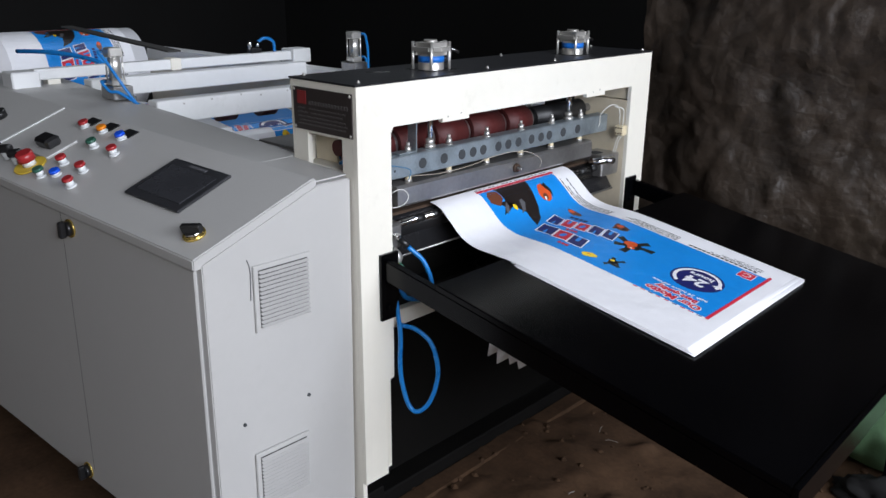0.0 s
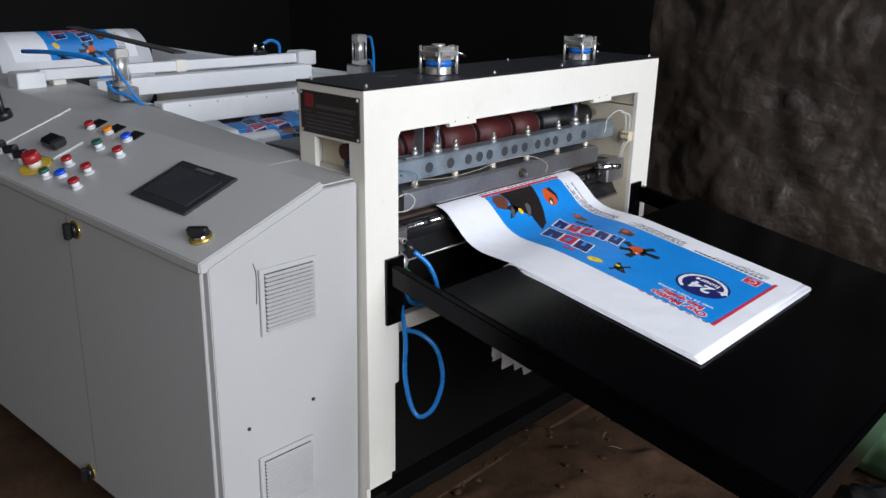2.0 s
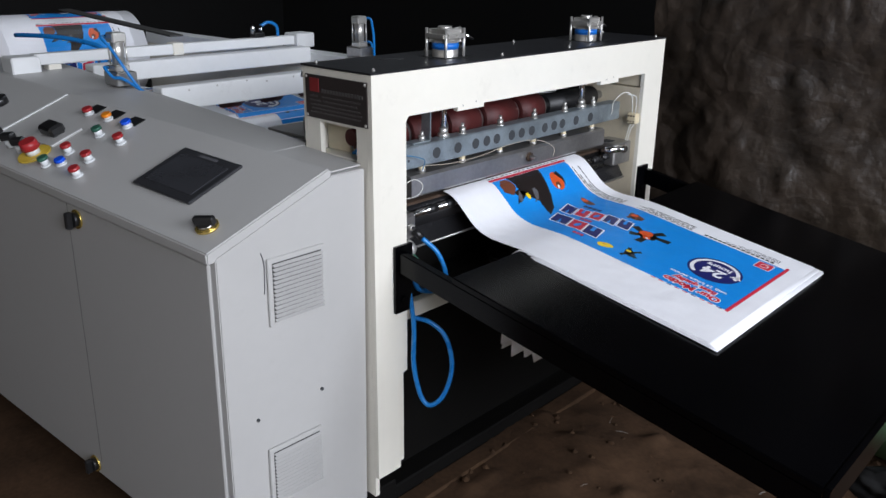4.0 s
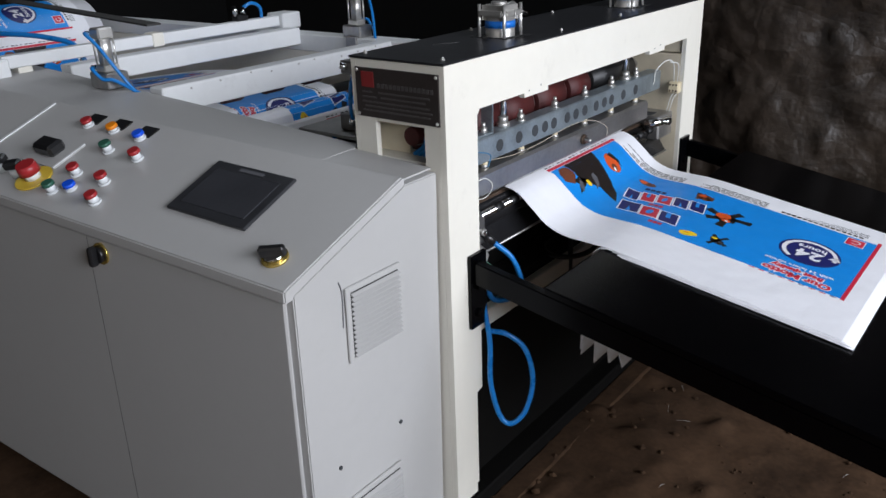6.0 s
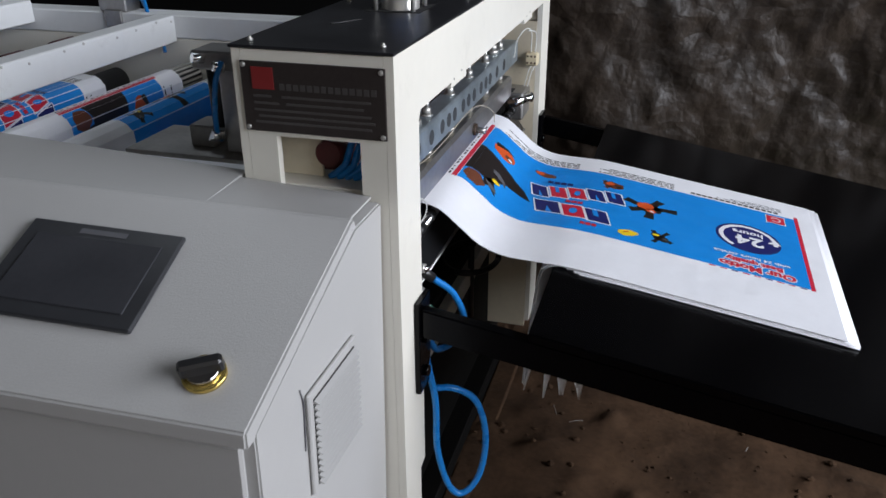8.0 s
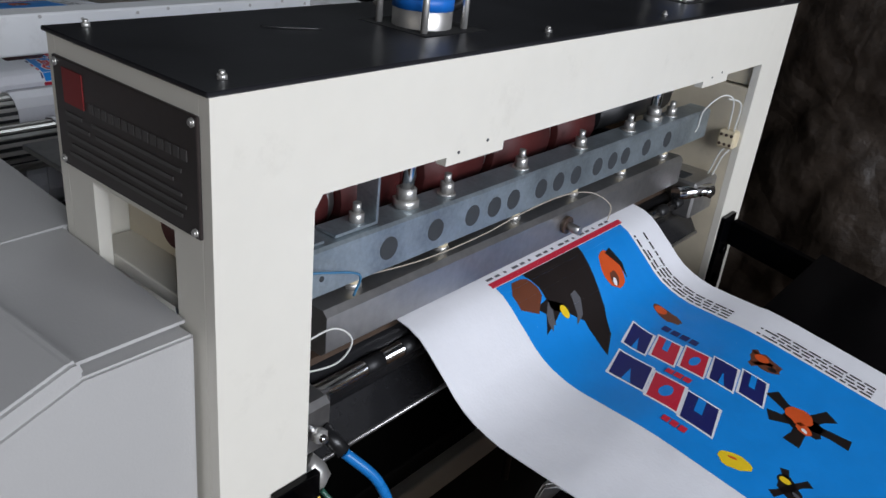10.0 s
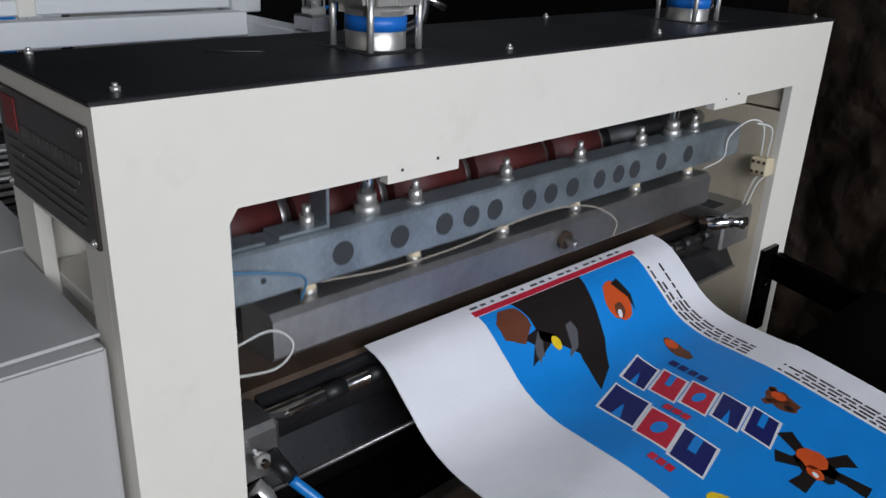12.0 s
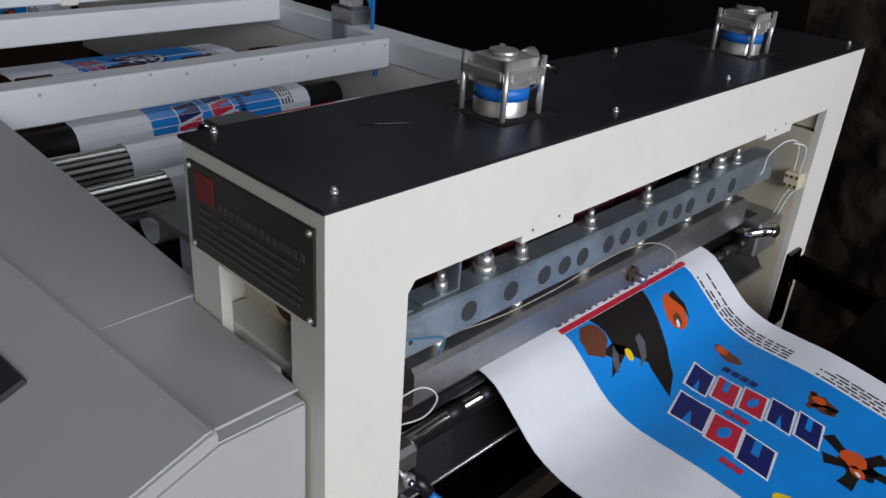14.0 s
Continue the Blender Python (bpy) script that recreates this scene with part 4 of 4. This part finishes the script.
FED = [(0.0, -0.10), (0.1, 0.0), (0.2, 0.10), (0.3, 0.22), (0.4, 0.34), (0.5, 0.465), (0.6, 0.545), (0.7, 0.605), (0.8, 0.680), (0.9, BAG_L)]


def fed(t):
    for (a, p), (b, q) in zip(FED, FED[1:]):
        if t <= b:
            return p + (q - p) * max(0.0, t - a) / (b - a)
    return BAG_L


def bag_state(t, out_at, fall_at, lift, shift):
    """Where the strips are t seconds into the clip: waiting behind the jaw, fed out, resting, tipped off the bed."""
    if t >= fall_at:
        u = t - fall_at
        heads = []
        for s, a, b in zip(SS, REST, HANG):
            late = 0.11 * max(0.0, (s - 0.48) / (BAG_L - 0.48))
            heads.append(a + (b - a) * ease(0.125 + late, 0.275 + late, u))
        return lay(heads, (FRONT.x + shift, FRONT.z), lift)
    u = t - out_at
    rest = lay(REST, (FRONT.x + shift, FRONT.z), lift)
    if u >= 1.15:
        return rest
    d, out = fed(u), []
    w = ease(0.27, 0.55, u)
    bend = 0.34 * (1 - 0.45 * ease(0.15, 0.33, u))
    n = 4 * STRIPS
    cell = BAG_L / n
    x, z, line = TAIL[0], TAIL[1] + 0.001 * (1 - w), []
    for i in range(n + 1):
        p = (i + 0.5) * cell
        flat = 180 - math.degrees(math.atan(bend * 2 * p - 0.10 * (1 - min(1, p / 0.3))))
        full = REST[max(0, min(STRIPS - 1, int((BAG_L - p) / STEP)))]
        h = flat + (full - flat) * w
        line.append((x, z, h))
        x, z = x - math.cos(radians(h)) * cell, z - math.sin(radians(h)) * cell
    # the fed part never dips into the stack
    out_part = [(a, b) for a, b, _ in line[:max(1, int(d / cell))] if a > 0.2]
    drop = max([0.0] + [FRONT.z + lift + SLOPE * (FRONT.x - a) - b for a, b in out_part])
    for s in SS:
        p = d - s
        if p <= 0:
            out.append((TAIL[0] + p, TAIL[1] + 0.001, 180.0))
        else:
            i = min(n - 1, int(p / cell))
            f = p / cell - i
            (xa, za, h), (xb, zb, hb) = line[i], line[i + 1]
            out.append((xa + (xb - xa) * f, za + (zb - za) * f + drop * ease(0.0, 0.25, p), h + (hb - h) * f))
    done = ease(0.85, 1.1, u)
    return [tuple(p + (q - p) * done for p, q in zip(o, r)) for o, r in zip(out, rest)]


def strip_pose(x, z, h, y=Y0):
    return pose(x, y, z, 0, 180 - h, 0)


EVENTS = (0.295, 6.17, 12.05)
BAG_LABEL = "white woven plastic bag printed blue, lying on the delivery table"
MOVERS = []


def moving_bag(out_at, fall_at, lift, shift, dy):
    b = thing("woven_bag", (0, 0, 0), BAG_LABEL, "bag", "stack of woven bags")
    times = {0.0, 14.0}
    for e, span in ((out_at, 1.2), (fall_at, 0.6)):
        for k in range(-3, int(span / 0.05) + 4):
            t = round(e + 0.05 * k, 3)
            if 0 <= t <= 14:
                times.add(t)
    states = [(t, bag_state(t, out_at, fall_at, lift, shift)) for t in sorted(times)]
    for k in range(STRIPS):
        ob = new("panel", PANELS[k])
        ob.parent = b
        rows = []
        for t, st in states:
            x, z, h = st[k]
            rows.append((t, strip_pose(x, z, h, Y0 + dy)))
        ob.matrix_basis = rows[0][1]
        MOVERS.append((ob, rows))
    return b


def still_bag(lift, shift, dy, tilt):
    """A bag lower in the stack, one bent sheet with its tail hanging behind the table."""
    heads = [h + (tilt if s > 0.5 else 0) for s, h in zip(SS, HANG)]
    heads += heads[-1:]
    st = lay(heads, (FRONT.x + shift, FRONT.z), lift)
    b = thing("woven_bag", (0.4, 0.53, 0.6), "white woven plastic bag in the stack with hanging tail", "bag", "stack of woven bags")
    bm = bmesh.new()
    rows = []
    for x, z, h in st:
        a = radians(h)
        n = Vector((-math.sin(a), 0, math.cos(a))) * -0.001
        rows.append([bm.verts.new(Vector((x, y, z)) + o) for o in (-n, n) for y in (Y0 + dy, Y0 + dy + BAG_W)])
    for p, q in zip(rows, rows[1:]):
        for i, j in ((0, 1), (1, 3), (3, 2), (2, 0)):
            bm.faces.new((p[i], p[j], q[j], q[i])).smooth = True
    bm.faces.new((rows[0][0], rows[0][1], rows[0][3], rows[0][2])), bm.faces.new((rows[-1][0], rows[-1][2], rows[-1][3], rows[-1][1]))
    part("sheet", bm, BAG, b)


for i in range(5):
    still_bag(-0.0056 + 0.0011 * i, (0.024, 0.030, 0.026, 0.031, 0.020)[i], (0.004, -0.006, 0.008, -0.003, 0.002)[i], (-6, 2, 10, 18, 13)[i])
moving_bag(-9.0, EVENTS[0], 0.0, 0.0, 0.0)
moving_bag(EVENTS[0], EVENTS[1], 0.0013, -0.003, 0.002)
moving_bag(EVENTS[1], EVENTS[2], 0.0026, 0.002, -0.003)
moving_bag(EVENTS[2], 99.0, 0.0039, -0.002, 0.0)

# ---- rear frame ----
rear = thing("rear_frame", (-1.5, 0.45, 0.80), "white painted rear machine frame with cross beams over the rollers", "machine frame")
part("near_rail", box(-2.6, -DEPTH - 0.004, -0.005, 0.012, 0.80, 0.900, 0.002), CREAM, rear)
bm = bmesh.new()
lines = []
for x, y0, y1, z0, z1, dz in ((-0.036, -0.112, -0.0105, 0.9062, 0.9076, 0.003), (-0.2235, -0.122, -0.0105, 0.9145, 0.916, 0.02), (-0.226, -0.122, 0.010, 0.9145, 0.918, 0.05), (-0.80, -0.166, 0.014, 0.9385, 0.944, 0.05), (-1.75, -0.240, 0.020, 0.978, 0.980, 0.05)):
    lines.append([bm.verts.new(p) for p in ((x, y0, z0), (x, y1, z1), (x, y1, z1 - dz), (x, y0, z0 - dz))])
for p, q in zip(lines, lines[1:]):
    for i in range(4):
        bm.faces.new((p[i], p[(i + 1) % 4], q[(i + 1) % 4], q[i]))
bm.faces.new(lines[0]), bm.faces.new(lines[-1][::-1])
part("side_cover", bm, GREY, rear, "grey sheet cover beside the desk")
part("far_rail", box(-2.6, -DEPTH - 0.004, 0.858, 0.930, 0.906, 0.963, 0.003), WHITE, rear)
part("far_plate", box(-2.6, -0.66, 0.862, 0.874, 0.60, 0.905, 0.002), CREAM, rear)
part("far_stub", box(-0.72, -0.66, 0.875, 0.928, 0.62, 0.905, 0.003), CREAM, rear)
part("cross_beam", box(-0.942, -0.888, 0.018, 0.857, 0.898, 0.963, 0.003), WHITE, rear)
part("cross_beam", box(-1.37, -1.31, 0.022, 0.857, 0.928, 0.984, 0.003), WHITE, rear)
for i, y in enumerate((0.10, 0.19, 0.29, 0.36, 0.46, 0.52, 0.63, 0.70, 0.78, 0.84)):
    part("stain", rod((-0.8882, y, 0.950 + 0.004 * (i % 3)), (-0.8870, y, 0.950 + 0.004 * (i % 3)), 0.003, 8), CARD, rear)

bar = thing("clamp_bar", (-1.45, 0.40, 1.0), "white square bar with end blocks across the rear frame", "bar")
part("bar", box(-1.475, -1.435, -0.10, 0.90, 0.982, 1.016, 0.003), WHITE, bar)
part("end_block", box(-1.50, -1.415, -0.175, -0.09, 0.960, 1.012, 0.004), WHITE, bar)
part("end_block", box(-1.50, -1.415, 0.875, 0.96, 0.970, 1.024, 0.004), WHITE, bar)
part("collar", box(-1.48, -1.430, 0.36, 0.40, 0.978, 1.020, 0.003), CREAM, bar)
part("foot", box(-1.48, -1.44, -0.06, -0.02, 0.932, 0.982, 0.002), CREAM, bar)
part("foot", box(-1.48, -1.44, 0.90, 0.93, 0.962, 0.982, 0.002), CREAM, bar)


def lift_cylinder(x, y, z, side):
    c = thing("lift_cylinder", (x, y, z), "slim silver air cylinder on a bracket with blue hoses", "air cylinder", "lift cylinders on the rear frame")
    part("bracket", box(x - 0.040, x + 0.040, y - 0.030, y + 0.030, z, z + 0.038, 0.003), STEEL, c)
    part("base_cap", box(x - 0.021, x + 0.021, y - 0.021, y + 0.021, z + 0.038, z + 0.056, 0.003), ALU, c)
    part("barrel", rod((x, y, z + 0.056), (x, y, z + 0.128), 0.0175, 20), ALU, c)
    part("end_cap", box(x - 0.021, x + 0.021, y - 0.021, y + 0.021, z + 0.118, z + 0.145, 0.004), ALU, c)
    for sx in (-1, 1):
        for sy in (-1, 1):
            part("tie_rod", rod((x + sx * 0.017, y + sy * 0.017, z + 0.05), (x + sx * 0.017, y + sy * 0.017, z + 0.124), 0.0025, 8), ALU, c)
    for zz in (z + 0.130, z + 0.047):
        f = part("fitting", rod((x - 0.021, y - 0.01 * side, zz), (x - 0.040, y - 0.02 * side, zz), 0.006, 10), CHROME, c)
        part("hose", tube([(x - 0.03, y - 0.02 * side, zz), (x + 0.005, y - 0.045 * side, zz + 0.004), (x + 0.03, y - 0.036 * side, zz - 0.02), (x + 0.055, y - 0.020 * side, (zz + z) / 2), (x + 0.09, y + 0.01 * side, z - 0.005), (x + 0.13, y + 0.03 * side, z - 0.03), (x + 0.15, y + 0.05 * side, z - 0.09)], 0.0045, 8), HOSE, f)
    part("arm", box(x - 0.018, x + 0.03, y - 0.006 + 0.036 * side, y + 0.006 + 0.036 * side, z - 0.09, z + 0.006, 0.002), STEEL, c)
    return c


lift_cylinder(-1.065, -0.010, 0.957, 1)
lift_cylinder(-1.070, 0.893, 0.963, -1)
fit_up = thing("air_fitting", (-1.45, 0.72, 1.012), "small chrome air fittings with a blue hose on the bar", "air fitting")
part("body", box(-1.475, -1.44, 0.70, 0.745, 1.016, 1.034, 0.003), PLASTIC, fit_up)
part("nipple", rod((-1.455, 0.705, 1.032), (-1.455, 0.700, 1.067), 0.009, 10), CHROME, fit_up)
part("nipple", rod((-1.455, 0.735, 1.032), (-1.455, 0.738, 1.060), 0.007, 10), CHROME, fit_up)
part("hose", tube([(-1.455, 0.738, 1.057), (-1.45, 0.77, 1.070), (-1.45, 0.805, 1.054), (-1.45, 0.81, 1.018)], 0.006, 8), HOSE, fit_up)

# mechanism between the portal and the rollers
mech = thing("valve_unit", (-0.27, 0.10, 0.90), "dark steel air valve unit with fittings beside the portal", "valve")
part("plate", box(-0.46, -0.224, 0.061, 0.19, 0.905, 0.912, 0.001), STEEL, mech)
part("stand", box(-0.37, -0.33, 0.10, 0.15, 0.912, 0.945, 0.002), STEEL, mech)
part("body", box(-0.300, -0.262, 0.085, 0.125, 0.912, 1.058, 0.003), STEEL, mech)
part("glass", rod((-0.318, 0.115, 0.945), (-0.318, 0.115, 1.03), 0.016, 16), BLACK_RUBBER, mech)
part("cap", box(-0.338, -0.258, 0.080, 0.140, 1.035, 1.062, 0.003), STEEL, mech)
for x, y, z in ((-0.318, 0.082, 1.05), (-0.285, 0.08, 1.04), (-0.318, 0.10, 0.930), (-0.300, 0.08, 0.94)):
    part("fitting", rod((x, y, z), (x - 0.010, y - 0.012, z + 0.004), 0.007, 10), CHROME, mech)
part("tube", tube([(-0.285, 0.075, 1.05), (-0.29, 0.06, 1.02), (-0.30, 0.065, 0.96), (-0.31, 0.09, 0.93)], 0.004, 8), HOSE, mech)
tubes = thing("hose_bundle", (-0.1, 0.04, 0.93), "blue air hoses inside the portal post", "hoses")
for i in range(5):
    x = -0.095 + 0.012 * i
    part("hose", tube([(x + 0.02, 0.055, 0.985), (x + 0.008, 0.050, 0.950), (x, 0.045, 0.925), (x - 0.02, 0.04, 0.9085)], 0.005, 8), HOSE, tubes)
drum = thing("red_spacer", (-0.135, 0.05, 0.94), "dark red rubber spacer inside the portal post", "spacer")
part("spacer", rod((-0.112, 0.03, 0.945), (-0.112, 0.070, 0.945), 0.018, 20), RED_RUBBER, drum)

# red pinch wheels between the cross beams
pinch = thing("pinch_shaft", (-1.02, 0.47, 0.920), "steel shaft with dark red rubber pinch wheels", "roller")
part("shaft", rod((-1.02, 0.062, 0.902), (-1.02, 0.860, 0.902), 0.010, 14), STEEL, pinch)
for y in (0.143, 0.309, 0.460, 0.617):
    part("wheel", rod((-1.02, y - 0.028, 0.902), (-1.02, y + 0.028, 0.902), 0.042, 26), RED_RUBBER, pinch)

# ---- rollers and the moving web ----
ROLLERS = ((-1.080, 0.790, 0.036), (-0.855, 0.818, 0.036), (-0.710, 0.815, 0.036))
WEB_Y = 0.210
# print position on the second roller over one machine cycle: slow, then a quick feed
CYCLE, CYCLE_START = 5.87, 5.9
FEED = [(0.0, 0.39), (0.6, 0.435), (1.2, 0.527), (1.6, 0.600), (2.0, 0.668), (2.2, 0.720), (2.6, 0.840), (2.8, 0.890), (3.6, 0.960), (CYCLE, 0.39 + BAG_L)]


def print_at(t):
    turns = math.floor((t - CYCLE_START) / CYCLE)
    u = t - CYCLE_START - turns * CYCLE
    for (a, p), (b, q) in zip(FEED, FEED[1:]):
        if u <= b:
            return turns * BAG_L + p + (q - p) * (u - a) / (b - a)
    return (turns + 1) * BAG_L + FEED[0][1]


def advance(t):
    """Length of web that has run through since the start."""
    return print_at(t) - print_at(0.0)


TICKS = [0.125 * i for i in range(113)]
for i, (x, z, r) in enumerate(ROLLERS):
    ro = thing("web_roller", (x, 0.46, z), "black web roller with bright ends" if i == 0 else "ribbed aluminium web roller", "roller", "web rollers")
    if i == 0:
        part("tube", rod((x, 0.075, z), (x, 0.850, z), r - 0.002, 28), BLACK_RUBBER, ro)
    else:
        part("tube", rod((x, 0.075, z), (x, 0.845, z), r - 0.005, 28), BLACK_RUBBER, ro)
        for k in range(18):
            part("rib", box(-0.0028, 0.0028, 0.078, 0.842, r - 0.006, r - 0.002, 0, None, Matrix.Translation((x, 0, z)) @ Matrix.Rotation(2 * math.pi * k / 18, 4, "Y")), ALU, ro)
    part("journal", rod((x, 0.061, z), (x, 0.861, z), 0.010, 12), CHROME, ro)
    rows = [(t, pose(x, 0.46, z, 0, math.degrees(advance(t) / r), 0)) for t in TICKS]
    MOVERS.append((ro, rows))


def web_path():
    """Points and headings along the web from the parent roll over the rollers and down into the machine."""
    pts = [(-3.3, 0.70), (-2.4, 0.72), (-1.75, 0.82), (-1.40, 0.850), (-1.20, 0.840)]
    (x1, z1, r), (x2, z2, _), (x3, z3, _) = ROLLERS
    def arc_pts(cx, cz, rad, a0, a1):
        n = max(4, int(abs(a1 - a0) / 12))
        return [(cx + rad * math.cos(radians(a0 + (a1 - a0) * k / n)), cz + rad * math.sin(radians(a0 + (a1 - a0) * k / n))) for k in range(n + 1)]
    pts += arc_pts(x1, z1, r, 95, 0)
    for (xa, za), (xb, zb) in (((x1, z1), (x2, z2)), ((x2, z2), (x3, z3))):
        u = (xb - xa - 2 * r) / 2
        pts += arc_pts((xa + xb) / 2, 0.73, u, 180, 360)
        pts += arc_pts(xb, zb, r, 180, 0)
    pts += arc_pts(x3 + r + 0.06, 0.70, 0.06, 180, 270) + [(-0.30, 0.635)] + arc_pts(-0.30, 0.575, 0.06, 90, 0) + [(-0.24, 0.30)] + arc_pts(-0.30, 0.26, 0.06, 0, -90) + [(-2.0, 0.20)]
    out, d = [], 0.0
    for p, q in zip(pts, pts[1:]):
        n = math.dist(p, q)
        if n > 1e-6:
            out.append((d, p, q, n))
            d += n
    return out


WEB = web_path()


def on_web(d):
    for a, p, q, n in WEB:
        if d <= a + n:
            break
    f = (d - a) / n
    return p[0] + (q[0] - p[0]) * f, p[1] + (q[1] - p[1]) * f, math.degrees(math.atan2(q[1] - p[1], q[0] - p[0]))


R2_TOP = next(a for a, p, q, n in WEB if p[0] > ROLLERS[1][0] and p[1] > ROLLERS[1][1] + 0.03)
R3_END = next(a for a, p, q, n in WEB if p[0] > ROLLERS[2][0] + 0.03 and p[1] < ROLLERS[2][1])
web = thing("printed_web", (0, 0, 0), "white woven web printed blue running over the rollers", "web")
LEAD = R3_END + 0.10
COUNT = int((LEAD - 0.03) / STEP)
for j in range(COUNT):
    start = LEAD - (j + 0.5) * STEP
    k = int(round((print_at(0.0) + R2_TOP - start) / STEP)) % STRIPS
    ob = new("panel", PANELS[k])
    ob.parent = web
    rows, last = [], None
    for t in TICKS:
        x, z, h = on_web(start + advance(t))
        if last is not None:
            while h - last > 180:
                h -= 360
            while h - last < -180:
                h += 360
        last = h
        rows.append((t, pose(x, WEB_Y, z, 0, -h, 0)))
    ob.matrix_basis = rows[0][1]
    MOVERS.append((ob, rows))

# parent roll behind the frame
PX, PZ, PR = -2.62, 0.865, 0.19
roll = thing("parent_roll", (PX, 0.53, PZ), "large roll of white woven web printed blue on a core", "roll")
RY = Y0 - 0.095
part("roll_body", rod((PX, RY - 0.06, PZ), (PX, RY + BAG_W + 0.065, PZ), PR - 0.0012, 64), BAG, roll)
part("core", rod((PX, Y0 - 0.30, PZ), (PX, Y0 + BAG_W + 0.15, PZ), 0.03, 20), CARD, roll)
for k in range(64):
    a = STEP / PR * k
    if a > 2 * math.pi - 0.05:
        break
    ob = new("panel", PANELS[(STRIPS - 1 - k) % STRIPS])
    ob.parent = roll
    ob.matrix_basis = Matrix.Rotation(a, 4, "Y") @ pose(0, RY - 0.53, PR, 0, 0, 0)
MOVERS.append((roll, [(k * 1.0, pose(PX, 0.53, PZ, 0, math.degrees(advance(k) / PR), 0)) for k in range(15)]))
stand = thing("roll_stand", (PX, 0.53, 0.0), "dark steel stand carrying the parent roll", "stand")
for y in (Y0 - 0.26, Y0 + BAG_W + 0.10):
    part("upright", box(PX - 0.04, PX + 0.04, y, y + 0.03, -0.03, PZ - 0.03, 0.003), BASE, stand)
strap = thing("web_guide_strap", (-2.2, 0.45, 1.06), "flat olive strap leaning over the parent roll", "strap")
part("strap", prism([(-2.42, 1.085), (-1.50, 1.040), (-1.50, 1.034), (-2.42, 1.079)], "y", 0.39, 0.44), VENT_DARK, strap)
loose = thing("air_hose", (-1.7, -0.05, 1.0), "blue air hose lying over the rear frame", "hose")
part("hose", tube([(-1.9, 0.02, 1.035), (-1.75, 0.06, 1.04), (-1.62, 0.12, 1.03), (-1.52, 0.16, 1.0), (-1.50, 0.17, 0.90)], 0.008, 8), HOSE, loose)

# ---- things on the floor ----
sack = thing("green_sack", (0.85, 1.30, 0.0), "pale green woven sack lying on the earth floor", "sack")
bm = bmesh.new()
bmesh.ops.create_icosphere(bm, subdivisions=4, radius=1.0)
for v in bm.verts:
    n = v.co.copy()
    f = 1 + 0.10 * noise.noise(n * 2.1) + 0.04 * noise.noise(n * 6)
    v.co = Vector((0.86 + 0.30 * f * math.copysign(abs(n.x) ** 0.75, n.x), 1.27 + 0.16 * f * math.copysign(abs(n.y) ** 0.8, n.y), max(-0.01, 0.12 + 0.13 * f * n.z)))
for f in bm.faces:
    f.smooth = True
part("sack_body", bm, GREEN_SACK, sack)
cloth = thing("dark_cloth", (0.86, 1.0, 0.0), "crumpled dark cloth on the earth floor", "cloth")
bm = bmesh.new()
bmesh.ops.create_icosphere(bm, subdivisions=4, radius=1.0)
for v in bm.verts:
    n = v.co.copy()
    f = 1 + 0.35 * noise.noise(n * 2.7 + Vector((3, 1, 0))) + 0.15 * noise.noise(n * 7)
    v.co = Vector((0.90 + 0.14 * f * n.x, 1.02 + 0.10 * f * n.y, max(-0.012, 0.05 * f * n.z + 0.01)))
for f in bm.faces:
    f.smooth = True
part("cloth", bm, NEAR_BLACK, cloth)

# clods and grit on the earth, uncounted
rnd = random.Random(5)
verts, faces = [], []
ico = bmesh.new()
bmesh.ops.create_icosphere(ico, subdivisions=1, radius=1.0)
ico.verts.ensure_lookup_table()
base_v, base_f = [v.co.copy() for v in ico.verts], [[v.index for v in f.verts] for f in ico.faces]
ico.free()
for i in range(2600):
    x, y = rnd.uniform(-0.4, 2.0), rnd.uniform(-0.9, 1.5)
    r = 0.0016 + 0.010 * rnd.random() ** 5
    ez = earth(x, y)[2]
    o = len(verts)
    verts += [(x + v.x * r * rnd.uniform(0.7, 1.3), y + v.y * r * rnd.uniform(0.7, 1.3), ez + r * 0.3 + v.z * r * rnd.uniform(0.5, 0.9)) for v in base_v]
    faces += [[o + k for k in f] for f in base_f]
me = bpy.data.meshes.new("clods")
me.from_pydata(verts, [], faces)
me.materials.append(DIRT)
tagged(new("clods", me), "small clods and grit of dry brown earth", "earth clods", kind="stuff")
straw = bmesh.new()
for i in range(12):
    x, y, a, n = rnd.uniform(0.1, 1.3), rnd.uniform(0.0, 1.0), rnd.uniform(0, 6.3), rnd.uniform(0.02, 0.05)
    z = earth(x, y)[2] + 0.004
    tube([(x, y, z), (x + n * math.cos(a) / 2, y + n * math.sin(a) / 2, z + 0.003), (x + n * math.cos(a), y + n * math.sin(a), z)], 0.0005, 5, 3, straw)
tagged(part("straw_bits", straw, CARD), "pale bits of straw and thread on the earth floor", "straw", kind="stuff")


def motions():
    """All that moves: the sealing jaw, the bags, the web, its rollers and the parent roll."""
    up, x, y, z = 0.053, *JAW
    rows = [(0.0, pose(x, y, z))]
    for e in EVENTS:
        rows += [(e - 0.25, pose(x, y, z)), (e - 0.12, pose(x, y, z)), (e + 0.04, pose(x, y, z + up)), (e + 0.14, pose(x, y, z + up)), (e + 0.72, pose(x, y, z + up)), (e + 0.82, pose(x, y, z + up)), (e + 1.02, pose(x, y, z)), (e + 1.12, pose(x, y, z))]
    walk(jaw, rows + [(14.0, pose(x, y, z))])
    for ob, rows in MOVERS:
        walk(ob, rows)


motions()
